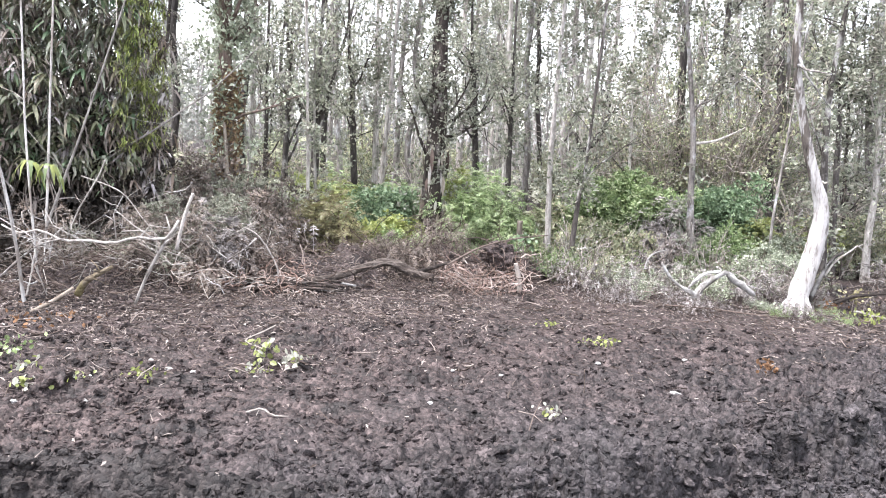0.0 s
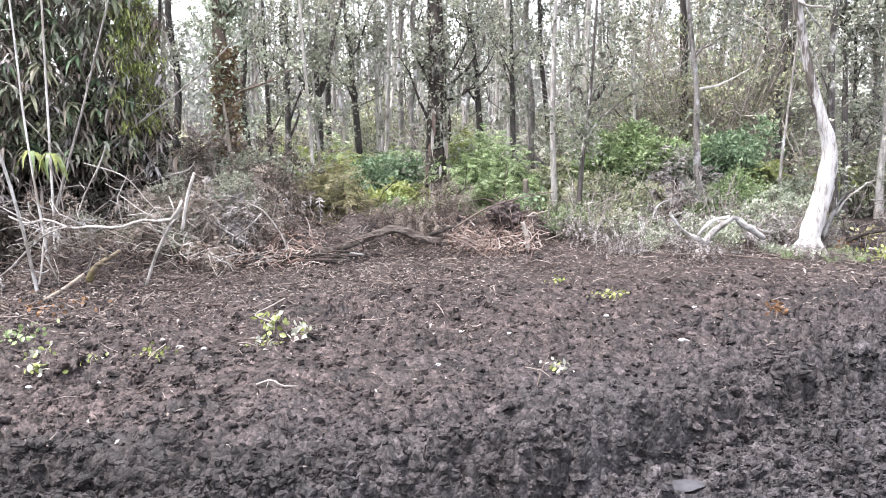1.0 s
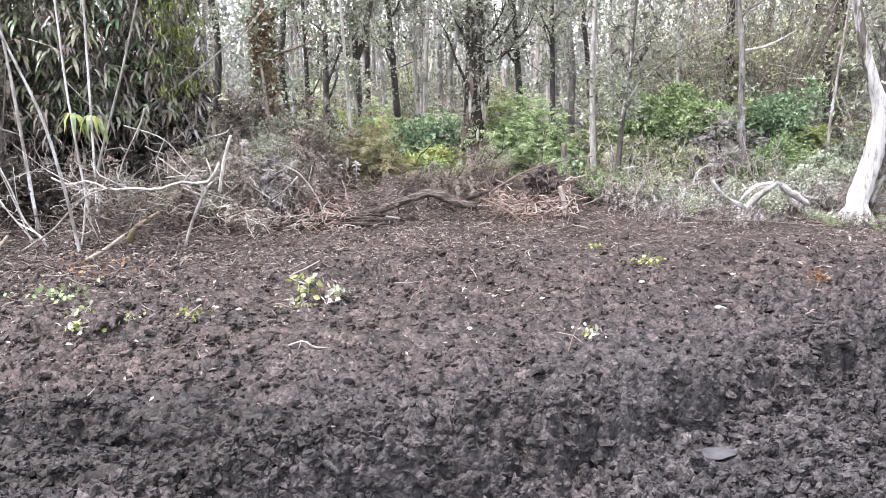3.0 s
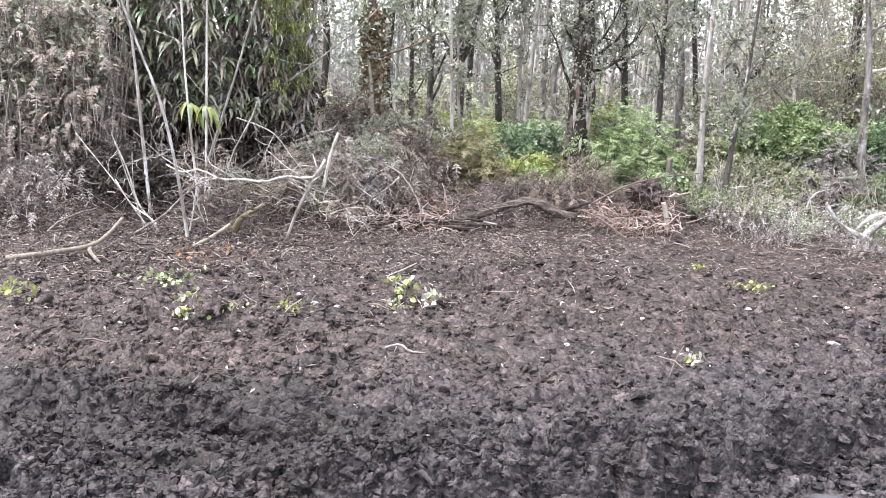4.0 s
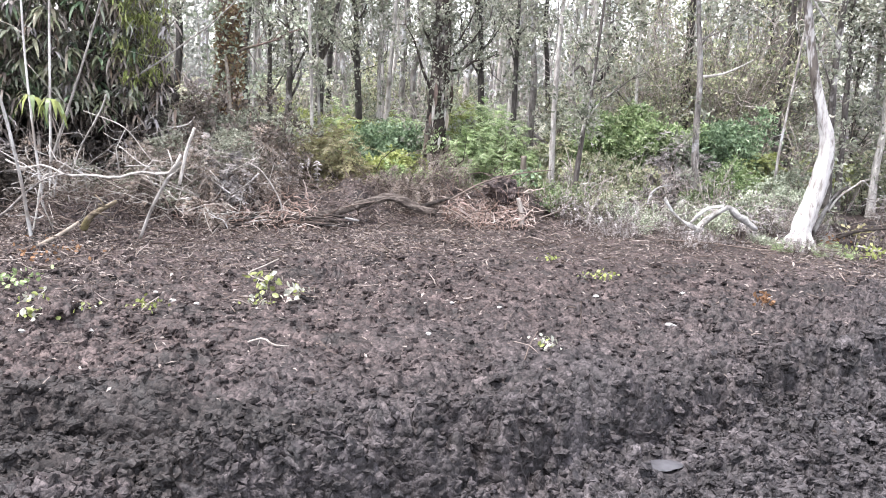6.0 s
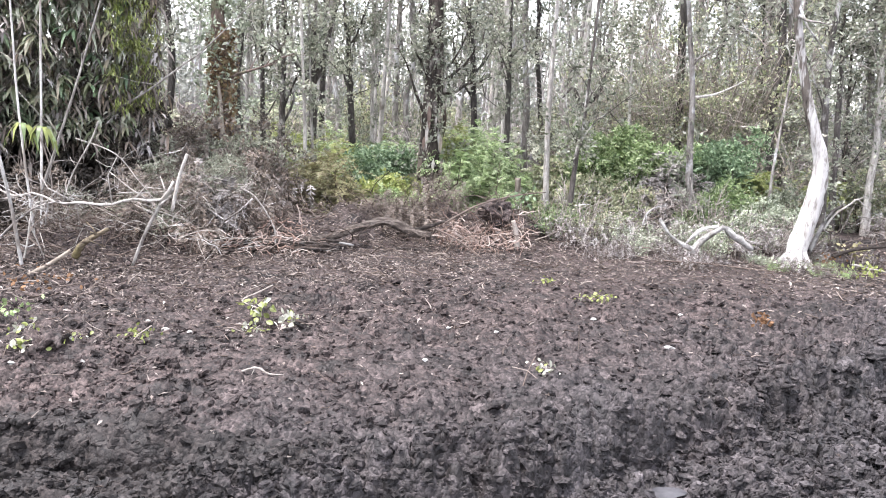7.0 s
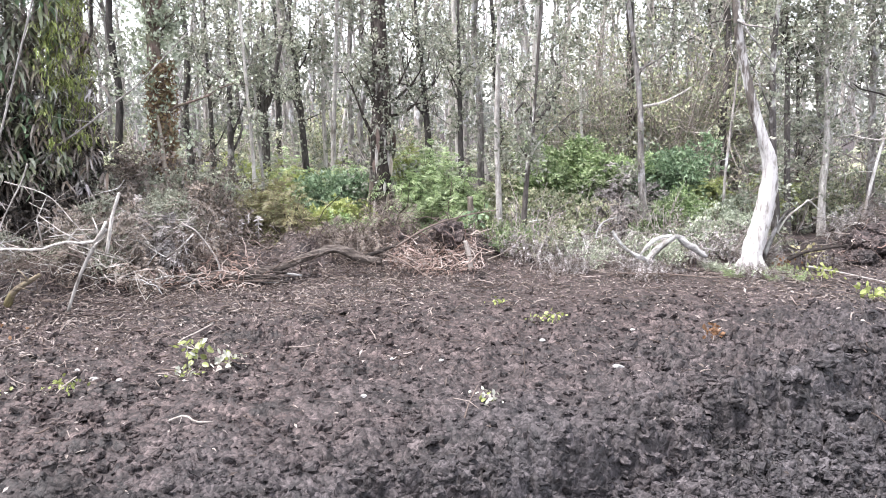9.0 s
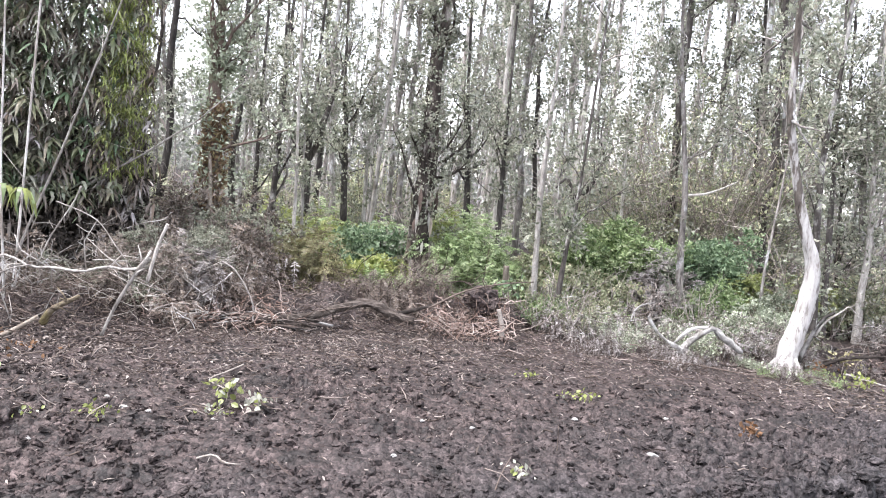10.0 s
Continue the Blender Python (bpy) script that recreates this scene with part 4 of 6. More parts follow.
SHRUBS = "shrubs and ferns at the wood's edge"
kinds = {}
for k in range(3):
    r = np.random.default_rng(200 + k)
    kinds.setdefault("fern", []).append((bush_parts(r, 0.6, 0.95, 85, 0.38, 9, 0.55, 0.26, 0.3), TWIGS_GREY))
    kinds.setdefault("leafy", []).append((leafy_parts(r, 0.6, 0.95, 300, 6, 0.06), STICKS))
    kinds.setdefault("dead", []).append((bush_parts(r, 0.6, 0.7, 100, 0.17, 5, 0.9, 0.36, 0.28), STICKS))
    kinds.setdefault("twiggy", []).append((twiggy_parts(r, 0.55, 1.1, 24, 50, 0.05), TWIGS_GREY))
    kinds.setdefault("tall", []).append((leafy_parts(r, 0.6, 2.1, 480, 6, 0.066), TWIGS_GREY))
    kinds.setdefault("tall_dead", []).append((bush_parts(r, 0.6, 1.9, 240, 0.2, 8, 1.1, 0.2, 0.34), TWIGS_GREY))
    kinds.setdefault("mound", []).append((mound_parts(r, 0.6, 1.0, 430, 8, 0.054, 0.5), STICKS))
    kinds.setdefault("fine", []).append((mound_parts(r, 0.6, 1.0, 420, 8, 0.042, 0.5), STICKS))
    kinds.setdefault("heap", []).append((fern_mound_parts(r, 0.6, 1.0, 190, 0.27, 9, 0.6), STICKS))
    kinds.setdefault("bushy", []).append((twiggy_parts(r, 0.9, 2.4, 46, 800, 0.04, 0.005, 0.16), TWIGS_GREY))
    kinds.setdefault("tangle", []).append((tangle_parts(r, 0.6, 0.9, 95, 130), STICKS))
    kinds.setdefault("fringe", []).append((leafy_parts(r, 0.6, 0.55, 230, 6, 0.048), TWIGS_GREY))
meshes = {}


def put_plant(kind, k, name, label, category, leaf, at):
    """A plant of a kind: its meshes are shared between alike ones of one colour."""
    key = (kind, k, leaf.name)
    if key not in meshes:
        (b, c), stem = kinds[kind][k]
        sm, lm = b.mesh("stem"), c.mesh("foliage", False)
        sm.materials.append(stem)
        lm.materials.append(leaf)
        meshes[key] = (sm, lm)
    t = thing(name, label, category, at, SHRUBS)
    for n, me in zip(("stem", "foliage"), meshes[key]):
        new(n, me).parent = t
    return t


def sow(rng, kind, name, label, category, leaf, spots, size):
    for x, y in spots:
        if -1.9 < x < 0.5 and y < 8.5:
            y += 0.5
        s = size * rng.uniform(0.75, 1.3)
        put_plant(kind, int(rng.integers(3)), name, label, category, leaf,
                  pose(x, y, ground_z(x, y) - 0.03, 0, 0, rng.uniform(0, 360)) @ Matrix.Diagonal((s, s, s * rng.uniform(0.85, 1.2), 1)))


def area(rng, n, x0, x1, y0, y1):
    return [(rng.uniform(x0, x1), rng.uniform(y0, y1)) for _ in range(n)]


def grow(kind, name, label, category, leaf, spots):
    """Plants placed to fit the camera's view, each built anew: x, y, the width as a share of 1.2 m, and the height in
    metres.
    """
    for x, y, wide, tall in spots:
        r = np.random.default_rng(int(abs(x) * 1000 + y * 7000))
        bulk = 0.3 + 1.1 * wide * tall
        if kind == "mound":
            parts = mound_parts(r, 0.6 * wide, tall, int(520 * bulk), 8, 0.058, 0.5, int(7 + 5 * bulk))
        elif kind == "fine":
            parts = mound_parts(r, 0.6 * wide, tall, int(700 * bulk), 8, 0.036, 0.5, int(7 + 5 * bulk))
        else:
            parts = fern_mound_parts(r, 0.6 * wide, tall, int(230 * bulk), 0.25, 9, 0.6, int(7 + 5 * bulk))
        t = thing(name, label, category, pose(x, y, ground_z(x, y) - 0.03), SHRUBS)
        part("stem", parts[0], STICKS, t)
        part("foliage", parts[1], leaf, t, smooth=False)


rng = np.random.default_rng(17)
# the green bank before the trees
grow("heap", "fern", "browning olive fern clump", "fern", LEAF_BROWNING, [(-1.48, 9.3, 0.72, 0.84), (-1.15, 9.2, 0.72, 0.92), (-1.3, 9.5, 0.65, 0.98), (-1.32, 9.1, 0.5, 0.62)])
grow("mound", "shrub", "yellow-green leafy shrub beside the dark tree", "shrub", LEAF_YELLOW, [(-0.66, 9.6, 0.42, 0.78), (-0.42, 9.75, 0.4, 0.62)])
grow("fine", "shrub", "low green shrub at a tree's foot", "shrub", LEAF_GREEN, [(-0.45, 9.45, 0.5, 0.5), (-0.75, 9.4, 0.4, 0.42), (-0.1, 9.5, 0.35, 0.4)])
grow("mound", "shrub", "dark green shrub beside the browning fern", "shrub", LEAF_DEEP, [(-0.85, 10.2, 0.55, 1.0), (-0.6, 10.6, 0.6, 1.0)])
grow("heap", "fern", "yellow-green fern under the trees", "fern", LEAF_YELLOW, [(-1.9, 12.0, 0.8, 1.0), (-1.4, 12.3, 0.8, 1.05), (-1.1, 11.7, 0.7, 0.95), (-2.3, 12.8, 0.9, 1.1), (-0.6, 12.2, 0.7, 1.0), (0.15, 10.8, 0.55, 1.3)])
grow("heap", "fern", "bright green fern thicket", "fern", LEAF_GREEN, [(0.3, 10.1, 0.8, 1.12), (0.72, 10.0, 0.85, 1.2), (1.05, 10.25, 0.65, 1.0), (0.45, 9.65, 0.55, 0.72), (0.9, 9.6, 0.5, 0.68), (-0.65, 11.1, 0.8, 1.1), (0.5, 11.2, 0.9, 1.25), (-1.0, 11.0, 0.6, 0.9)])
grow("mound", "shrub", "olive green shrub before the trees", "shrub", LEAF_OLIVE, [(1.3, 10.3, 0.6, 0.95), (1.9, 9.8, 0.6, 0.75), (2.32, 9.75, 0.55, 0.6), (1.6, 9.55, 0.5, 0.55), (1.25, 9.6, 0.45, 0.5), (2.1, 9.4, 0.45, 0.45)])
grow("mound", "shrub", "tall green broad-leaved shrub before the trees", "shrub", LEAF_GREEN, [(2.1, 10.5, 0.8, 1.38), (2.62, 10.6, 0.8, 1.36), (3.05, 10.5, 0.65, 1.15), (2.35, 10.15, 0.55, 1.0), (1.72, 10.2, 0.55, 0.95)])
grow("heap", "dead_fern", "withered grey fern among the green shrubs", "fern", LEAF_DEADGREY, [(2.78, 9.9, 0.5, 1.0), (2.62, 9.7, 0.4, 0.62), (3.3, 10.0, 0.35, 0.75)])
grow("mound", "shrub", "deep green glossy shrub", "shrub", LEAF_DEEP, [(3.5, 10.3, 0.62, 1.28), (3.88, 10.4, 0.62, 1.38), (3.2, 10.3, 0.45, 0.9), (2.95, 10.2, 0.5, 0.8)])
grow("heap", "fern", "yellow-green fern beside the glossy shrub", "fern", LEAF_YELLOW, [(4.0, 10.0, 0.35, 0.92)])
grow("fine", "shrub", "light green small-leaved shrub", "shrub", LEAF_GREEN, [(3.3, 9.5, 0.5, 0.66), (3.66, 9.65, 0.5, 0.76), (3.0, 9.35, 0.4, 0.4)])
grow("fine", "shrub", "pale grey-green small-leaved shrub", "shrub", LEAF_GREY, [(4.0, 9.3, 0.55, 0.62), (4.28, 9.6, 0.5, 0.72), (3.6, 9.15, 0.5, 0.42)])
sow(rng, "twiggy", "brush", "tangle of fine grey twigs", "brush", LEAF_DEADGREY, area(rng, 10, 1.5, 4.5, 8.9, 9.7), 0.6)
# the pale fringe of the clearing
sow(rng, "fringe", "weeds", "grey-green fine weeds fringing the clearing", "weeds", LEAF_GREY, area(rng, 9, 1.3, 4.6, 8.6, 9.3), 0.5)
sow(rng, "fringe", "weeds", "olive fine weeds fringing the clearing", "weeds", LEAF_OLIVE, area(rng, 6, 1.3, 4.6, 8.6, 9.4), 0.5)
sow(rng, "dead", "dead_fern", "pale withered fern along the clearing", "fern", LEAF_DEADGREY, area(rng, 7, 1.2, 4.4, 8.5, 9.3), 0.38)
sow(rng, "fringe", "weeds", "green fine weeds fringing the clearing", "weeds", LEAF_GREEN, area(rng, 6, 1.3, 4.5, 8.8, 9.4), 0.5)
sow(rng, "tangle", "brush", "low matted dead twigs along the clearing", "brush", LEAF_DEADGREY, area(rng, 9, 1.4, 4.6, 8.5, 9.1), 0.36)
sow(rng, "tangle", "brush", "loose dead twigs at the edge of the bare soil", "brush", LEAF_DEADGREY, area(rng, 12, 1.5, 4.7, 7.75, 8.45), 0.24)
sow(rng, "fringe", "weeds", "low green weeds at the edge of the bare soil", "weeds", LEAF_GREEN, area(rng, 6, 2.8, 4.6, 7.8, 8.3), 0.2)
sow(rng, "fringe", "weeds", "low pale weeds creeping onto the clearing", "weeds", LEAF_GREY, area(rng, 4, 3.0, 4.6, 8.1, 8.5), 0.2)
# the brown brush heap and what grows through it
sow(rng, "tangle", "brush", "matted brown brush with hanging dead fern", "brush", LEAF_DEAD, area(rng, 9, -4.3, -1.8, 7.3, 8.5), 0.55)
sow(rng, "tangle", "brush", "low matted brush along the fallen log", "brush", LEAF_DEAD, [(x, y) for x, y in area(rng, 8, -1.6, 0.9, 8.6, 9.0)], 0.4)
sow(rng, "tangle", "brush", "matted grey brush with hanging dead fern", "brush", LEAF_DEADGREY, area(rng, 4, -3.9, -1.7, 7.7, 8.7), 0.6)
sow(rng, "fine", "shrub", "dull grey-green small-leaved shrub in the brush", "shrub", LEAF_CANOPY, area(rng, 7, -3.6, -1.8, 7.8, 8.6) + area(rng, 7, -3.6, -1.8, 8.4, 9.2), 0.6)
sow(rng, "fine", "shrub", "withered brown shrub behind the brush", "shrub", LEAF_DEAD, area(rng, 6, -3.6, -2.0, 8.6, 9.6), 0.9)
sow(rng, "mound", "shrub", "dull green shrub behind the brush", "shrub", LEAF_CANOPY, area(rng, 6, -3.7, -1.9, 9.4, 10.6), 0.8)
sow(rng, "twiggy", "brush", "grey twigs standing out of the brush", "brush", LEAF_OLIVE, area(rng, 3, -3.7, -2.1, 8.6, 9.4), 0.7)
grow("heap", "dead_fern", "silvery withered fern hanging in the brush", "fern", LEAF_DEADGREY, [(-2.05, 7.75, 0.3, 0.55), (-2.3, 8.0, 0.3, 0.6)])
sow(rng, "fine", "shrub", "brown leafy shrub caught in the brush", "shrub", LEAF_DEAD, area(rng, 7, -3.9, -1.9, 7.4, 8.3), 0.5)
sow(rng, "fine", "shrub", "dull leafy shrub at the front of the brush", "shrub", LEAF_CANOPY, area(rng, 5, -3.6, -2.3, 7.3, 7.9), 0.36)
sow(rng, "heap", "dead_fern", "withered brown fern heaped on the brush", "fern", LEAF_DEAD, area(rng, 8, -4.0, -1.8, 7.2, 8.3), 0.5)
# added shrubs whose dark leaf colour paints the thicket's shade
sow(rng, "mound", "shrub", "dark rotting shrub in the thicket", "shrub", LEAF_SHADE, area(rng, 6, -4.3, -3.1, 7.9, 8.9), 0.75)
sow(rng, "heap", "fern", "dull brown-green fern behind the brush", "fern", LEAF_BROWNING, area(rng, 4, -3.4, -2.0, 10.4, 11.6), 0.9)
grow("fine", "shrub", "dull grey-green small-leaved shrub rising behind the brush", "shrub", LEAF_CANOPY, [(-3.05, 8.9, 0.6, 1.25), (-2.35, 8.95, 0.5, 1.15), (-2.2, 8.5, 0.45, 0.8), (-1.95, 9.3, 0.5, 1.0)])
grow("fine", "shrub", "withered brown small-leaved shrub rising behind the brush", "shrub", LEAF_DEAD, [(-2.7, 9.05, 0.6, 1.3), (-2.85, 8.5, 0.5, 0.95), (-1.75, 8.9, 0.4, 0.8), (-2.0, 8.7, 0.4, 0.9)])
# dark mass added behind the thicket so that its depth looks shaded
grow("mound", "shrub", "added growth coloured dark for the shade deep in the thicket", "shrub", LEAF_SHADE, [(-5.2, 8.9, 0.9, 1.3), (-4.7, 9.1, 0.9, 1.5), (-4.2, 8.9, 0.9, 1.45), (-3.7, 9.0, 0.9, 1.5), (-3.3, 8.8, 0.7, 1.1), (-4.5, 9.6, 1.0, 2.4), (-3.8, 9.6, 0.9, 2.4), (-5.3, 9.6, 1.0, 2.4)])
# the thicket beside the clearing
sow(rng, "tall_dead", "dead_fern", "tall withered fern thicket beside the clearing", "fern", LEAF_DEAD, [(-0.64 * y - u, y) for u, y in area(rng, 9, 0, 2.2, 7.0, 8.6)], 0.95)
sow(rng, "tall_dead", "dead_fern", "tall brown fern thicket beside the clearing", "fern", LEAF_DEAD, [(-0.64 * y - u, y) for u, y in area(rng, 14, 0, 2.2, 7.0, 8.6)], 0.95)
sow(rng, "tall", "shrub", "tall dull shrub in the dead fern thicket", "shrub", LEAF_CANOPY, area(rng, 6, -7.0, -4.6, 7.4, 9.0), 1.0)
sow(rng, "tangle", "brush", "matted withered ferns at the thicket's foot", "brush", LEAF_DEADGREY, area(rng, 9, -6.6, -4.8, 6.5, 7.4), 0.6)
# added dark-coloured mounds in place of the hollow's shade
grow("mound", "shrub", "added growth coloured dark for a shaded hollow at the thicket's foot", "shrub", LEAF_SHADE, [(-4.35, 7.05, 0.4, 0.5), (-4.7, 7.2, 0.4, 0.6), (-4.05, 7.2, 0.35, 0.4)])
sow(rng, "twiggy", "brush", "tangled dead twigs beside the clearing", "brush", LEAF_DEAD, area(rng, 8, -6.6, -4.3, 6.7, 8.4), 1.0)
# the tall bush of twigs, and beyond the earth pile
sow(rng, "bushy", "bush", "tall bush of fine grey-brown twigs", "shrub", LEAF_GREY, area(rng, 7, 3.1, 5.3, 12.2, 13.6), 1.0)
sow(rng, "bushy", "bush", "tall twiggy bush with olive leaves", "shrub", LEAF_OLIVE, area(rng, 7, 3.1, 4.9, 12.2, 13.4), 1.05)
sow(rng, "fine", "shrub", "dull shrub behind the earth pile", "shrub", LEAF_CANOPY, area(rng, 4, 5.0, 8.2, 10.2, 11.5), 0.7)
sow(rng, "tangle", "brush", "matted grey-brown brush behind the earth pile", "brush", LEAF_DEADGREY, area(rng, 6, 4.5, 7.5, 9.0, 10.0), 0.6)
sow(rng, "mound", "shrub", "olive shrub behind the earth pile", "shrub", LEAF_OLIVE, area(rng, 6, 5.6, 8.4, 10.4, 13), 0.9)
sow(rng, "twiggy", "brush", "grey twigs behind the earth pile", "brush", LEAF_GREY, area(rng, 9, 4.6, 8.4, 9.6, 12), 0.9)
sow(rng, "heap", "fern", "yellow-green fern behind the earth pile", "fern", LEAF_YELLOW, [(7.6, 10.8), (7.9, 11.4), (5.3, 10.9)], 0.9)
# deep in the wood
for leaf, what, n in ((LEAF_GREEN, "green fern deep in the wood", 12), (LEAF_OLIVE, "olive fern deep in the wood", 18), (LEAF_CANOPY, "dull fern deep in the wood", 14)):
    sow(rng, "fern", "fern", what, "fern", leaf, spread_spots(rng, n, 12.5, 26, 0.64, 0.8), 1.0)
sow(rng, "twiggy", "brush", "grey brush deep in the wood", "brush", LEAF_OLIVE, spread_spots(rng, 24, 12.5, 26, 0.64, 0.8), 1.3)
sow(rng, "leafy", "shrub", "dull green shrub deep in the wood", "shrub", LEAF_OLIVE, spread_spots(rng, 22, 15, 40, 0.64, 1.0), 1.4)


# ---- hanging thicket ----
def thicket():
    r = np.random.default_rng(61)
    t = thing("hanging_thicket", "tall thicket of drooping strap leaves, dead brown below and green above", "shrub")
    for k in range(16):
        b = Build()
        x, y = r.uniform(-5.2, -3.1), r.uniform(8.3, 9.2)
        tube(b, bend([(x, y, -0.1), (x + r.normal() * 0.15, y, 1.2), (x + r.normal() * 0.3, y, 2.6), (x + r.normal() * 0.4, y + 0.1, 4.4)], 12), np.linspace(0.035, 0.012, 12), 6, 0.1, r)
        part("stem", b, BARK_DARK, t)

    def heads(n, x0, x1, z0, z1, per, length, width, droop, front=0.5):
        c = Build()
        for _ in range(n):
            u = r.uniform()
            x, z = x0 + (x1 - x0) * u, r.uniform(z0, z1)
            bulge = math.sin(math.pi * min(max((x + 5.5) / 2.6, 0), 1))
            y = 8.75 - bulge * front * r.uniform(0.2, 1.7)
            m = per + int(r.integers(-3, 4))
            a = r.uniform(0, 2 * math.pi, m)
            d = np.stack([np.cos(a), np.sin(a) - 0.35, r.uniform(-0.3, 0.7, m)], -1)
            L = length * r.uniform(0.6, 1.3, m)
            straps(c, np.array([[x, y, z]]) + r.normal(size=(m, 3)) * 0.03, d, L, width * r.uniform(0.7, 1.3, m), droop * r.uniform(0.5, 1.4, m))
        return c

    part("green_foliage", heads(270, -5.3, -3.2, 1.0, 3.9, 12, 0.215, 0.034, 0.65), LEAF_OLIVE, t, "dull green drooping leaves")
    part("dull_foliage", heads(260, -5.3, -3.2, 1.0, 3.9, 12, 0.2, 0.032, 0.65), LEAF_CANOPY, t, "grey-green drooping leaves")
    part("dark_foliage", heads(160, -5.3, -3.2, 0.9, 3.6, 12, 0.21, 0.034, 0.6), LEAF_DEEP, t, "deep green drooping leaves")
    part("brown_foliage", heads(480, -5.4, -2.9, 0.7, 3.9, 12, 0.185, 0.026, 0.85), LEAF_DEAD, t, "dead brown hanging leaves")
    # low leaves in near-black colour, painting the shade underneath
    part("rotting_foliage", heads(230, -5.0, -2.85, 0.02, 0.85, 12, 0.16, 0.035, 0.7, 0.35), LEAF_SHADE, t, "leaves coloured dark for the shade under the thicket")
    part("grey_foliage", heads(70, -5.4, -2.9, 0.5, 2.0, 12, 0.16, 0.026, 0.8, 0.6), LEAF_DEADGREY, t, "withered grey hanging leaves")
    part("yellow_foliage", heads(260, -3.32, -2.98, 1.3, 3.4, 14, 0.085, 0.013, 0.8, 0.75), LEAF_YELLOW, t, "yellow-green feathery leaves")
    p = thing("palm_seedling", "bright green young palm fan in the dark thicket", "palm")
    for k in range(17):
        left = k < 8
        a = math.pi * (0.08 + 0.84 * (k / 7 if left else (k - 8) / 8))
        c = Build()
        straps(c, [(-3.52, 6.93, 1.15) if left else (-3.36, 6.93, 1.13)], [(math.cos(a), -0.35, 0.25 + 0.3 * math.sin(a))], [0.25], [0.04], [1.15])
        part("leaf", c, LEAF_YELLOW if k % 3 else LEAF_GREEN, p)
    c = Build()
    tube(c, bend([(-3.6, 7.5, 0.0), (-3.5, 7.35, 0.7), (-3.44, 6.98, 1.14)], 8), np.full(8, 0.006), 5)
    part("stem", c, TWIGS_GREY, p)


thicket()


# ---- saplings and bare poles on the clearing's edge ----
def pole(name, label, ctrl, r0, r1, material, seed, twigs=0, category="sapling", sides=8, steps=18):
    r = np.random.default_rng(seed)
    t = thing(name, label, category)
    b = Build()
    line = bend(ctrl, steps)
    tube(b, line, np.linspace(r0, r1, steps), sides, 0.06, r)
    stem = part("stem", b, material, t)
    for k in range(twigs):
        q = line[r.integers(steps // 3, steps - 1)]
        d = unit(rand_dirs(r, 1, 0.5)[0] * (1, 0.6, 1))
        L = r.uniform(0.2, 0.55) * min(1.0, 0.6 * float(np.linalg.norm(line[-1] - line[0])))
        b = Build()
        tube(b, [q, q + d * L * 0.5 + r.normal(size=3) * 0.03, q + d * L + r.normal(size=3) * 0.06], [r1 * 0.6, r1 * 0.4, 0.002], 5)
        part("twig", b, material, stem)
    return t


def upto(pts, y, top):
    (xa, za), (xb, zb) = pts[-2], pts[-1]
    return [(x, y, z) for x, z in pts] + [(xb + (xb - xa) / (zb - za) * (top - zb), y, top)]


pole("sapling", "thin leaning pale sapling, bare of leaves", upto([(-3.33, -0.1), (-3.35, 0.07), (-3.42, 0.61), (-3.54, 1.18), (-3.71, 1.62), (-3.84, 1.97)], 6.45, 4.0), 0.017, 0.008, BARK_WHITE, 1, 5)
pole("sapling", "straight thin pale bare sapling", upto([(-3.47, -0.1), (-3.52, 0.39), (-3.59, 1.33), (-3.61, 2.09)], 7.0, 4.4), 0.012, 0.007, BARK_WHITE, 2, 3)
pole("sapling", "straight bare whitish sapling", upto([(-3.56, -0.1), (-3.52, 0.56), (-3.46, 2.11)], 7.2, 4.6), 0.013, 0.008, BARK_WHITE, 3, 2)
pole("sapling", "slanting grey bare sapling", upto([(-3.75, -0.1), (-3.44, 0.79), (-3.2, 1.45), (-2.99, 2.09)], 7.2, 3.6), 0.014, 0.006, BARK_PALE, 4, 3)
pole("sapling", "thin upright grey sapling", upto([(-3.98, -0.1), (-4.03, 0.69), (-4.07, 1.38), (-4.12, 2.0)], 7.0, 4.2), 0.018, 0.010, BARK_GREY, 5, 4)
pole("dead_branch", "bare grey branch leaning out of the brush", [(-3.8, 6.66, 0.02), (-4.15, 6.7, 0.45), (-4.53, 6.72, 0.88)], 0.009, 0.004, BARK_PALE, 6, 3, "branch")
pole("dead_branch", "thin bare branch leaning out of the brush", [(-3.86, 6.66, 0.03), (-3.98, 6.7, 0.35), (-4.18, 6.72, 0.9)], 0.008, 0.004, BARK_PALE, 7, 2, "branch")
pole("dead_branch", "long pale branch lying across the brush", [(-3.6, 6.6, 0.66), (-3.45, 6.6, 0.60), (-3.3, 6.62, 0.63), (-3.1, 6.6, 0.56), (-2.91, 6.58, 0.575), (-2.7, 6.6, 0.56), (-2.5, 6.6, 0.62), (-2.27, 6.6, 0.62), (-2.16, 6.6, 0.78)], 0.008, 0.012, BARK_PALE, 8, 4, "branch")
pole("dead_branch", "broken pale branch standing in the brush", [(-2.52, 6.62, 0.05), (-2.4, 6.62, 0.35), (-2.25, 6.62, 0.62), (-2.17, 6.62, 0.72)], 0.013, 0.017, BARK_PALE, 9, 2, "branch")
pole("dead_branch", "short pale stub of a broken branch", [(-2.2, 6.68, 0.52), (-2.14, 6.68, 0.8), (-2.07, 6.68, 1.0)], 0.016, 0.013, BARK_PALE, 10, 0, "branch")
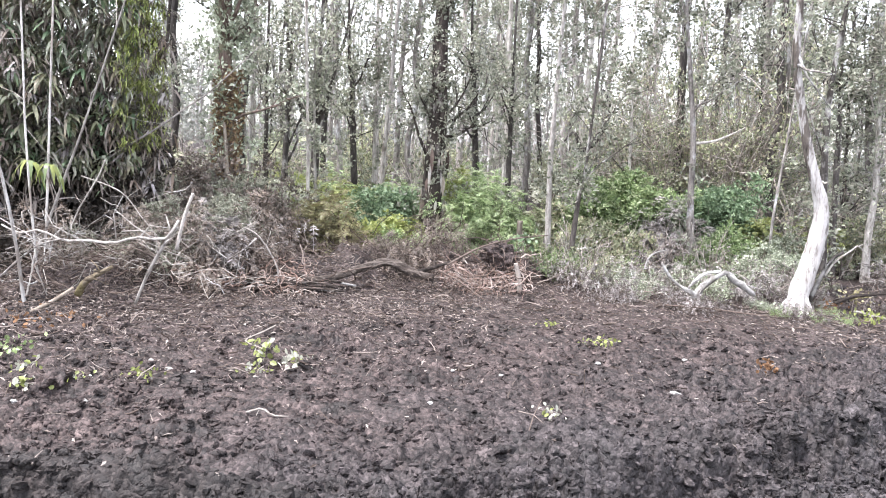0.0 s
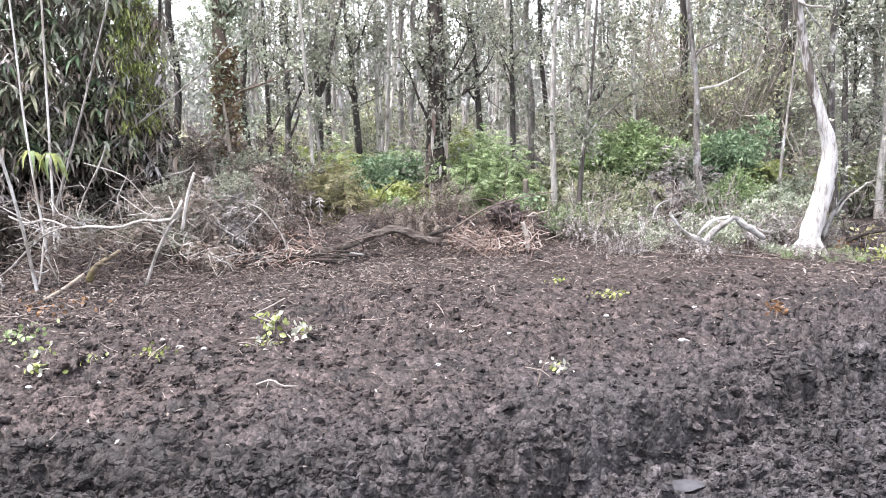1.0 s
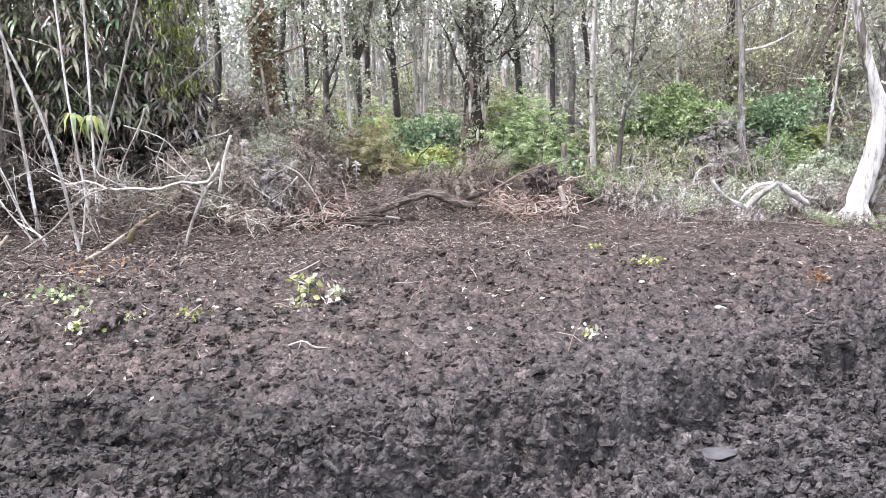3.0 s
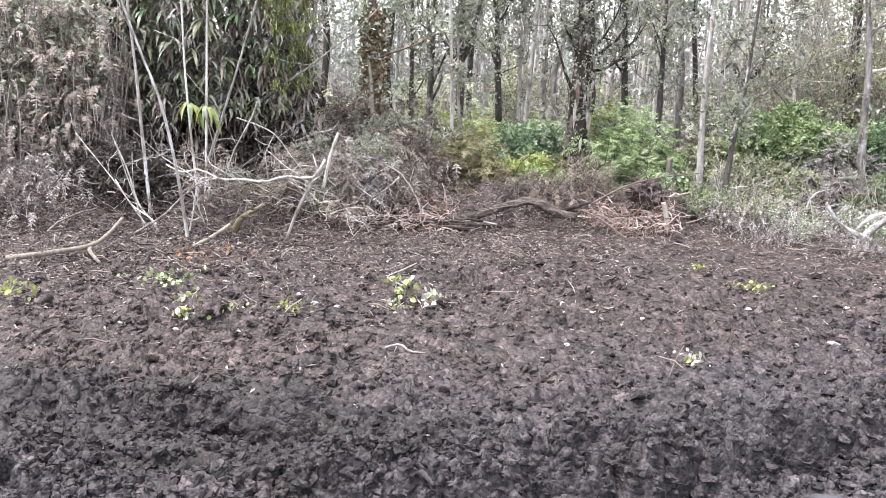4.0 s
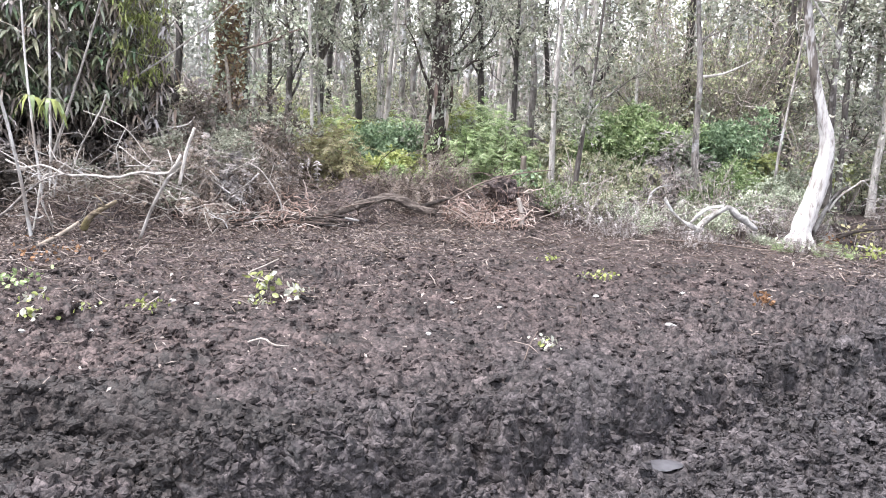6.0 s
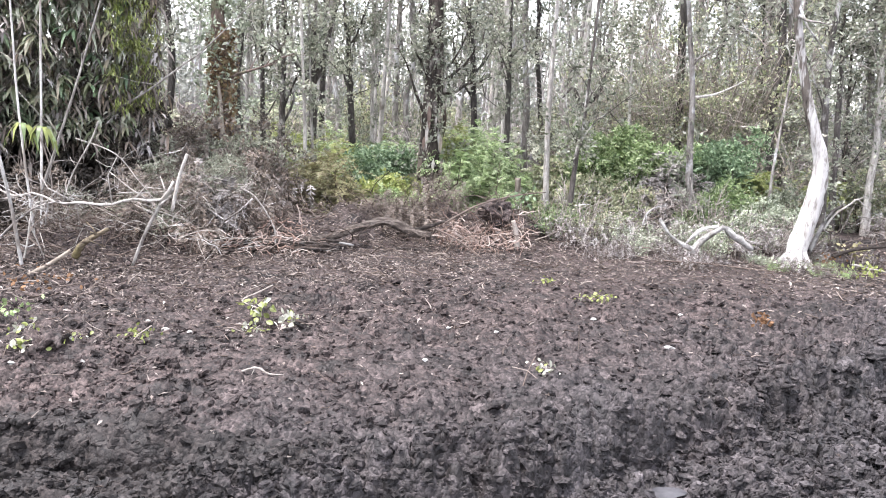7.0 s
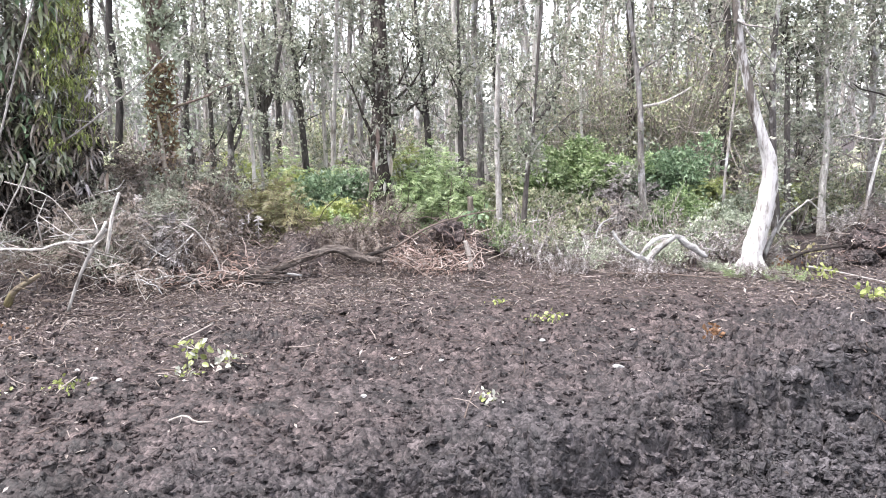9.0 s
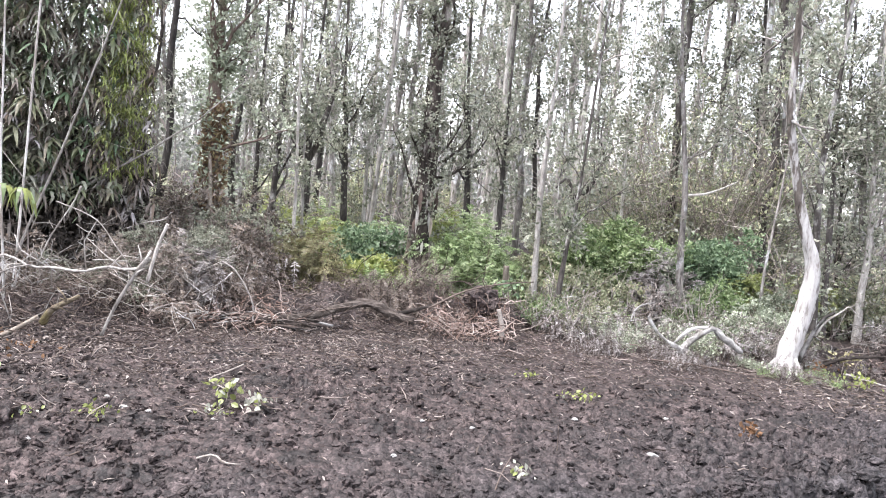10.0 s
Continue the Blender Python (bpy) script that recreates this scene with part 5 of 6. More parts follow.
pole("fallen_branch", "forked pale branch lying on the mulch", [(-4.25, 5.35, 0.06), (-4.06, 5.4, 0.09), (-3.83, 5.72, 0.10), (-3.86, 6.05, 0.12), (-3.92, 6.4, 0.2)], 0.024, 0.014, RAW_WOOD, 11, 0, "branch")
pole("fallen_branch", "small pale branch lying beside the forked one", [(-3.82, 5.75, 0.08), (-3.72, 5.6, 0.09), (-3.55, 5.45, 0.05)], 0.02, 0.012, RAW_WOOD, 12, 1, "branch")
pole("sapling", "white bent bare stem leaning beside grey trees", [(6.05, 10.2, -0.05), (6.1, 10.2, 0.4), (6.2, 10.2, 0.99), (6.28, 10.2, 1.36), (6.36, 10.2, 2.0), (6.45, 10.2, 2.26)], 0.024, 0.01, BARK_WHITE, 20, 1)
pole("sapling", "thin bare pole behind the brush", upto([(-1.75, 0.0), (-1.72, 0.9), (-1.78, 2.2)], 10.6, 5.0), 0.028, 0.014, BARK_PALE, 13, 3)
pole("sapling", "pale straight pole in the wood", upto([(-0.88, 0.2), (-0.86, 1.4), (-0.80, 2.6)], 12.6, 6.5), 0.045, 0.024, BARK_PALE, 14, 3)
pole("dead_branch", "long thin dead tree leaning across the brush", [(-3.55, 8.4, 1.08), (-3.27, 8.4, 1.28), (-2.92, 8.4, 1.51), (-2.65, 8.4, 1.72), (-2.43, 8.4, 1.88), (-2.1, 8.4, 2.2), (-1.8, 8.4, 2.5)], 0.012, 0.005, BARK_PALE, 15, 6, "branch")
pole("dead_branch", "bent branch with a withered leaf end", [(-1.85, 7.6, 0.62), (-1.7, 7.55, 0.55), (-1.52, 7.5, 0.30), (-1.5, 7.5, 0.12)], 0.007, 0.009, BARK_GREY, 16, 2, "branch")
pole("sapling", "upright broken stake among the ferns", [(0.97, 9.4, -0.05), (0.96, 9.4, 0.3), (0.95, 9.4, 0.66)], 0.036, 0.032, RAW_WOOD, 17, 0)
pole("dead_branch", "mottled pale branch leaning out beside the white tree", [(3.98, 8.4, 0.08), (4.06, 8.4, 0.32), (4.12, 8.42, 0.44), (4.18, 8.4, 0.56), (4.30, 8.45, 0.62)], 0.028, 0.014, BARK_MOTTLED, 18, 4, "branch")
pole("sapling", "thin grey stem in front of the shrubs", upto([(4.02, 0.0), (4.0, 0.8), (4.05, 1.6)], 9.6, 3.5), 0.02, 0.01, BARK_GREY, 19, 5)


pole("broken_wood", "pale splinter of broken wood against a reddish tree", [(-2.38, 9.08, 0.8), (-2.40, 9.06, 1.15), (-2.41, 9.05, 1.38), (-2.44, 9.06, 1.6)], 0.03, 0.016, RAW_WOOD, 94, 0, "wood")
pole("sapling", "pale dead stem standing in the brush", [(-3.34, 9.6, 0.1), (-3.36, 9.6, 0.9), (-3.36, 9.6, 1.42)], 0.05, 0.036, BARK_MOTTLED, 95, 2)


pole("dead_branch", "long brown branch slanting through the brush", [(-3.87, 6.5, 0.05), (-3.6, 6.5, 0.22), (-3.41, 6.5, 0.40), (-3.24, 6.5, 0.53), (-3.05, 6.52, 0.59)], 0.011, 0.006, BARK_GREY, 101, 4, "branch")
pole("dead_branch", "white forked branch rising from the mulch", [(-3.70, 6.6, 0.05), (-3.76, 6.6, 0.15), (-3.88, 6.6, 0.30), (-3.97, 6.6, 0.59), (-4.08, 6.6, 0.84)], 0.011, 0.006, BARK_WHITE, 102, 2, "branch")
pole("dead_branch", "low white branch rising from the mulch", [(-3.70, 6.58, 0.12), (-3.78, 6.58, 0.19), (-3.95, 6.6, 0.29), (-4.09, 6.6, 0.50)], 0.009, 0.005, BARK_WHITE, 103, 2, "branch")
pole("dead_branch", "thin grey branch drooping before the dark thicket", [(-3.25, 7.3, 1.04), (-2.9, 7.3, 0.92), (-2.7, 7.3, 0.69), (-2.56, 7.3, 0.53)], 0.006, 0.003, BARK_PALE, 104, 5, "branch")
pole("dead_branch", "thin grey branch slanting before the dark thicket", [(-3.0, 7.2, 1.2), (-3.06, 7.2, 1.05), (-3.24, 7.2, 0.73), (-3.36, 7.2, 0.42)], 0.008, 0.005, BARK_PALE, 105, 4, "branch")
pole("dead_branch", "crooked pale twig in the brush", [(-3.42, 6.6, 0.02), (-3.37, 6.6, 0.22), (-3.31, 6.6, 0.51), (-3.2, 6.6, 0.57), (-3.0, 6.6, 0.55)], 0.008, 0.004, BARK_PALE, 106, 3, "branch")
pole("dead_branch", "short pale twig leaning in the brush", [(-3.42, 6.7, 0.42), (-3.39, 6.7, 0.34), (-3.32, 6.7, 0.17), (-3.26, 6.7, 0.0)], 0.006, 0.005, BARK_PALE, 107, 2, "branch")
pole("dead_branch", "pale forked branch over the earth pile", [(4.12, 8.42, 0.36), (4.2, 8.4, 0.52), (4.37, 8.4, 0.66), (4.43, 8.4, 0.70), (4.59, 8.4, 0.56)], 0.013, 0.006, BARK_PALE, 108, 3, "branch")
pole("fallen_branch", "dark rotten branch lying before the earth pile", [(4.12, 8.15, 0.12), (4.3, 8.15, 0.2), (4.55, 8.2, 0.23), (4.8, 8.25, 0.25)], 0.02, 0.012, LOG_BARK, 109, 3, "branch")


def loose_twigs():
    """Bare pale twigs caught in the brush, each its own."""
    r = np.random.default_rng(55)
    for k in range(165):
        right = k >= 100
        x, y = (r.uniform(1.6, 4.6), r.uniform(8.4, 9.0)) if 100 <= k < 140 else (r.uniform(4.2, 6.8), r.uniform(8.2, 9.2)) if right else (r.uniform(-4.6, -1.8), r.uniform(6.7, 8.0))
        z = ground_z(x, y) + r.uniform(0.02, 0.5 if not right else 0.3)
        a, e, L = r.uniform(0, 2 * math.pi), r.normal() * 0.35, r.uniform(0.25, 0.9)
        d = np.array([math.cos(a), math.sin(a) * 0.5, e])
        q = [np.array([x, y, z]) + d * L * t + r.normal(size=3) * 0.075 * L for t in (-0.5, -0.25, 0.0, 0.25, 0.5)]
        b = Build()
        line = bend(q, 9)
        tube(b, line, np.linspace(r.uniform(0.003, 0.007), 0.002, 9), 4, 0.1, r)
        for m in (3, 4, 6, 7):
            e = unit(d + r.normal(size=3) * 0.6)
            tube(b, [line[m], line[m] + e * L * 0.15, line[m] + e * L * 0.25 + r.normal(size=3) * 0.02], [0.003, 0.0025, 0.0015], 3)
        lone("twig", b, (BARK_GREY, BARK_PALE, STICKS, BARK_GREY, BARK_PALE)[k % 5], "bare pale forked twig caught in the brush", "twig", "twigs in the brush")


loose_twigs()


# ---- logs ----
def fallen_log():
    r = np.random.default_rng(71)
    t = thing("fallen_log", "long curved weathered log lying along the brush", "log")
    line = bend([(-1.62, 7.5, 0.13), (-1.38, 7.58, 0.135), (-1.04, 7.8, 0.15), (-0.76, 8.0, 0.23), (-0.50, 8.1, 0.29), (-0.26, 8.05, 0.21), (-0.04, 8.0, 0.17)], 44)
    b = Build()
    tube(b, line, np.interp(np.linspace(0, 1, 44), [0, 0.1, 0.5, 0.85, 1], [0.022, 0.032, 0.041, 0.047, 0.038]), 16, 0.16, r)
    part("trunk", b, LOG_BARK, t)
    for k, c in enumerate([[(-1.4, 7.62, 0.15), (-1.65, 7.55, 0.17), (-1.95, 7.5, 0.13)], [(-1.3, 7.66, 0.17), (-1.6, 7.75, 0.24), (-1.8, 7.8, 0.2)], [(-0.2, 8.03, 0.22), (0.05, 8.1, 0.30), (0.25, 8.25, 0.36)], [(-1.5, 7.55, 0.1), (-1.75, 7.4, 0.07), (-2.1, 7.3, 0.06)]]):
        b = Build()
        tube(b, bend(c, 12), np.linspace(0.024, 0.008, 12), 8, 0.14, r)
        part("branch_stub", b, LOG_BARK, t)


def log_strands():
    r = np.random.default_rng(77)
    for k in range(14):
        x, y = r.uniform(-1.75, -1.1), r.uniform(7.45, 7.75)
        b = Build()
        z = ground_z(x, y) + r.uniform(0.02, 0.1)
        q = [(x + 0.3 + r.normal() * 0.05, y + 0.1, z + r.normal() * 0.03), (x + 0.1, y + r.normal() * 0.05, z + 0.05 * r.uniform()), (x - 0.15, y + r.normal() * 0.06, z), (x - 0.35, y + r.normal() * 0.1, max(z - 0.05, ground_z(x - 0.35, y)))]
        tube(b, bend(q, 12), np.linspace(0.012, 0.004, 12) * r.uniform(0.6, 1.2), 5, 0.2, r)
        lone("bark_strip", b, (LOG_BARK, DRIFT, STICKS)[k % 3], "torn strip of bark lying by the fallen log", "bark", "bark strips by the log")


def bleached_log():
    r = np.random.default_rng(72)
    t = thing("bleached_log", "bleached grey arched driftwood-like branch on the ground", "log")
    for k, (c, a0, a1) in enumerate([([(2.25, 8.0, 0.46), (2.30, 8.0, 0.38), (2.37, 8.0, 0.30), (2.48, 8.0, 0.22), (2.62, 8.0, 0.16)], 0.014, 0.028), ([(2.60, 8.02, 0.10), (2.66, 8.0, 0.20), (2.73, 8.0, 0.28), (2.84, 7.98, 0.37), (2.90, 7.97, 0.40), (2.98, 7.95, 0.33), (3.08, 7.94, 0.27), (3.19, 7.93, 0.20)], 0.04, 0.032),
                                     ([(2.87, 8.05, 0.39), (2.76, 8.06, 0.38), (2.67, 8.08, 0.32), (2.57, 8.1, 0.20)], 0.026, 0.016),
                                     ([(2.12, 8.15, 0.36), (2.16, 8.2, 0.46), (2.24, 8.22, 0.53), (2.36, 8.25, 0.56)], 0.012, 0.008)]):
        b = Build()
        tube(b, bend(c, 18), 0.78 * np.linspace(a0, a1, 18) * (1 + 0.25 * np.sin(np.linspace(0, 9, 18) + k)), 9, 0.32, r)
        part("trunk" if k == 1 else "limb", b, DRIFT, t)


fallen_log()
log_strands()
bleached_log()
pole("fallen_branch", "grey branch lying up against the brush behind the log", [(0.1, 8.1, 0.3), (0.45, 8.4, 0.46), (0.85, 8.6, 0.55), (1.2, 8.8, 0.58)], 0.012, 0.005, STICKS, 81, 3, "branch")
pole("fallen_branch", "pale stick lying across the mulch", [(0.0, 7.95, 0.26), (0.2, 7.8, 0.2), (0.45, 7.5, 0.08)], 0.009, 0.005, STICKS, 82, 0, "branch")


def root_ball():
    r = np.random.default_rng(83)
    t = thing("root_ball", "dark torn root ball with clinging soil behind the log", "stump")
    bm = bmesh.new()
    bmesh.ops.create_icosphere(bm, subdivisions=4, radius=0.15)
    for v in bm.verts:
        q = v.co * 9
        v.co = Vector((0.68, 8.6, 0.36)) + Vector((v.co.x * 1.25, v.co.y, v.co.z * 0.85)) * (1 + 0.45 * noise.fractal(q, 0.7, 2.0, 4))
    me = bpy.data.meshes.new("core")
    bm.to_mesh(me)
    bm.free()
    part("core", me, SOIL, t)
    for k in range(26):
        d = rand_dirs(r, 1, 0.1)[0] * (1, 0.9, 0.8)
        p = [np.array([0.68, 8.6, 0.36]) + d * 0.11]
        for _ in range(4):
            d = unit(d + r.normal(size=3) * 0.4)
            p.append(p[-1] + d * r.uniform(0.03, 0.08))
        b = Build()
        tube(b, p, np.linspace(r.uniform(0.006, 0.016), 0.003, 5), 5)
        part("root", b, STICKS, t)


def root_tangle(label, x0, x1, y0, y1, n, seed):
    r = np.random.default_rng(seed)
    b = Build()
    for _ in range(n):
        x, y = r.uniform(x0, x1), r.uniform(y0, y1)
        L, d = r.uniform(0.08, 0.32), unit(r.normal(size=3) * (1, 0.8, 0.45))
        p = [np.array([x, y, ground_z(x, y) + 0.02 + 0.16 * r.uniform() ** 1.5])]
        for _ in range(6):
            d = unit(d + r.normal(size=3) * (0.6, 0.6, 0.45))
            p.append(p[-1] + d * L / 6)
        rad = 0.0025 + 0.007 * r.uniform() ** 2
        tube(b, p, np.linspace(rad, rad * 0.4, 7), 4, close=False)
    lone("root_tangle", b, ROOTS, label, "roots", kind="stuff")


root_ball()
root_tangle("tangle of torn reddish roots beside the log", 0.05, 0.95, 8.1, 8.7, 420, 841)
root_tangle("heap of torn reddish-brown roots in the brush", -2.5, -1.2, 7.25, 8.0, 380, 842)
root_tangle("roots sticking out of the earth pile", 4.7, 7.0, 8.2, 8.7, 110, 843)
pole("fallen_branch", "splintered pale wood standing in the mulch", [(0.86, 8.2, 0.05), (0.84, 8.2, 0.2), (0.80, 8.2, 0.34)], 0.03, 0.022, CHIPS, 84, 0, "branch")
pole("fallen_branch", "long thin stick lying on the soil", [(2.3, 7.9, 0.05), (2.7, 7.8, 0.06), (3.0, 7.72, 0.05), (3.3, 7.6, 0.05)], 0.008, 0.005, STICKS, 85, 2, "branch")
pole("fallen_branch", "grey root lying below the white tree", [(4.2, 7.9, 0.1), (4.45, 7.6, 0.08), (4.7, 7.3, 0.05)], 0.012, 0.006, BARK_GREY, 86, 2, "branch")
pole("fallen_branch", "mossy pale root sticking out of the brush", [(-2.98, 6.6, 0.12), (-2.9, 6.55, 0.23), (-2.8, 6.52, 0.30), (-2.66, 6.5, 0.38)], 0.034, 0.015, MOSSY, 87, 3, "branch")
pole("fallen_branch", "broken stake lying at the brush", [(-3.2, 6.25, 0.03), (-3.08, 6.35, 0.10), (-2.95, 6.45, 0.2)], 0.016, 0.014, RAW_WOOD, 88, 0, "branch")
pole("stick", "thin stick poking out of the soil", [(0.50, 4.28, 0.0), (0.54, 4.4, 0.06), (0.60, 4.55, 0.10)], 0.005, 0.003, STICKS, 89, 0, "stick", 5, 6)
pole("stick", "forked pale root on the soil", [(-1.05, 4.22, 0.05), (-0.97, 4.24, 0.07), (-0.90, 4.2, 0.05), (-0.82, 4.22, 0.04)], 0.007, 0.005, CHIPS, 90, 2, "stick", 5, 8)
pole("stick", "thin dry stalk standing in the soil", [(0.92, 4.9, 0.0), (0.92, 4.91, 0.1), (0.91, 4.9, 0.2)], 0.004, 0.003, STICKS, 91, 0, "stick", 5, 6)
pole("stick", "dry forked stalk standing in the soil", [(1.95, 2.95, -0.05), (1.96, 2.95, 0.03), (1.98, 2.95, 0.1)], 0.004, 0.002, STICKS, 92, 3, "stick", 5, 6)
pole("stick", "long thin twig lying on the soil", [(-1.25, 6.1, 0.07), (-1.32, 5.9, 0.06), (-1.38, 5.65, 0.06), (-1.2, 5.45, 0.06)], 0.0075, 0.004, CHIPS, 93, 1, "stick", 5, 10)


# ---- ground litter ----
def scatter(r, n, where):
    """n spots that follow the density function where(x, y)."""
    x, y = r.uniform(-7, 7, n * 12), r.uniform(1.7, 10, n * 12)
    keep = r.uniform(size=n * 12) < where(x, y)
    x, y = x[keep][:n], y[keep][:n]
    return x, y, height(x, y)


def wood_edge(x):
    return np.interp(x, [-7, -4.1, -3, -2, -0.1, 1, 2.2, 3.3, 4.1, 5.1, 7], [5.0, 5.4, 6.4, 6.7, 7.8, 8.0, 7.95, 7.6, 7.0, 7.2, 7.4])


def debris(x, y):
    d = y - wood_edge(x)
    return (smooth(-1.6, -0.1, d) + 0.35 * smooth(-3.2, -1.0, d) * smooth(1.2, -0.6, x)) / 1.35 * smooth(2.6, 1.0, d) * (0.55 + 0.45 * smooth(2.5, -0.5, x)) + 0.05 * smooth(-5, -1, d) * smooth(2.6, 1, d)


def build_sticks():
    r = np.random.default_rng(301)
    b = Build()
    x, y, z = scatter(r, 6500, debris)
    for px, py, pz in zip(x, y, z):
        a, L, e = r.uniform(0, 2 * math.pi), 0.025 + 0.17 * r.uniform() ** 3.0, r.normal() * 0.25
        d = np.array([math.cos(a), math.sin(a), e])
        p = np.array([px, py, pz + 0.012 + 0.10 * r.uniform() ** 3])
        rad = r.uniform(0.002, 0.0055) * (1 + L)
        tube(b, [p - d * L / 2, p + r.normal(size=3) * L * 0.1, p + d * L / 2], [rad, rad, rad * 0.5], 4, close=False)
    def heap(x, y):
        row = np.exp(-(((y - np.interp(x, ROW_X, ROW_Y) + 0.1) / 0.5) ** 2)) * smooth(1.6, 0.6, x)
        return np.maximum(row, 0.22 * np.exp(-(((x - 6.0) / 1.5) ** 4) - ((y - 8.5) / 0.45) ** 2))

    x, y, z = scatter(r, 2500, heap)
    for px, py, pz in zip(x, y, z):
        L = 0.10 + 0.45 * r.uniform() ** 2
        d = unit(r.normal(size=3) * (1, 1, 0.45))
        p = [np.array([px, py, pz + 0.02 + 0.2 * r.uniform() ** 2])]
        for _ in range(4):
            d = unit(d + r.normal(size=3) * (0.5, 0.5, 0.35))
            p.append(p[-1] + d * L / 4)
        rad = 0.002 + 0.008 * r.uniform() ** 2.5
        tube(b, p, np.linspace(rad, rad * 0.4, 5), 3, close=False)
    lone("broken_sticks", b, STICKS, "litter of broken sticks and roots along the brush", "sticks", kind="stuff")
    b = Build()
    x, y, z = scatter(r, 30000, lambda x, y: debris(x, y) * 0.9 + 0.022 * smooth(3.4, 5.2, y - 0.25 * x))
    d = rand_dirs(r, len(x), 0.0) * (1, 1, 0.35)
    L = r.uniform(0.012, 0.06, len(x))
    leaves(b, np.stack([x, y, z + 0.006 + 0.02 * r.uniform(size=len(x))], -1), d, rand_dirs(r, len(x), 1.2), L, L * r.uniform(0.12, 0.42, len(x)), 0.3)
    x, y, z = scatter(r, 20000, lambda x, y: debris(x, y) * 0.95)
    d = rand_dirs(r, len(x), 0.0) * (1, 1, 0.5)
    L = r.uniform(0.008, 0.03, len(x))
    leaves(b, np.stack([x, y, z + 0.004 + 0.012 * r.uniform(size=len(x))], -1), d, rand_dirs(r, len(x), 1.2), L, L * r.uniform(0.2, 0.6, len(x)), 0.4)
    lone("leaf_litter", b, LITTER, "dry brown leaves and bark shreds over the soil", "litter", kind="stuff", smooth=False)
    b = Build()
    x, y, z = scatter(r, 360, lambda x, y: 0.10 * debris(x, y) + 0.003 * smooth(3.3, 4.6, y) + 0.02 * smooth(0.5, -2, x) * smooth(3.5, 4.5, y))
    for px, py, pz in zip(x, y, z):
        s = r.uniform(0.005, 0.015)
        v = r.normal(size=(6, 3)) * (s, s * 0.7, s * 0.4) * 0.35 + np.array([(s, 0, 0), (-s, 0, 0), (0, s * 0.7, 0), (0, -s * 0.7, 0), (0, 0, s * 0.4), (0, 0, -s * 0.4)])
        b.add(v + (px, py, pz + s * 0.3), np.array([(0, 2, 4), (2, 1, 4), (1, 3, 4), (3, 0, 4), (2, 0, 5), (1, 2, 5), (3, 1, 5), (0, 3, 5)]))
    lone("wood_chips", b, CHIPS, "pale wood chips sprinkled over the soil", "chips", kind="stuff", smooth=False)


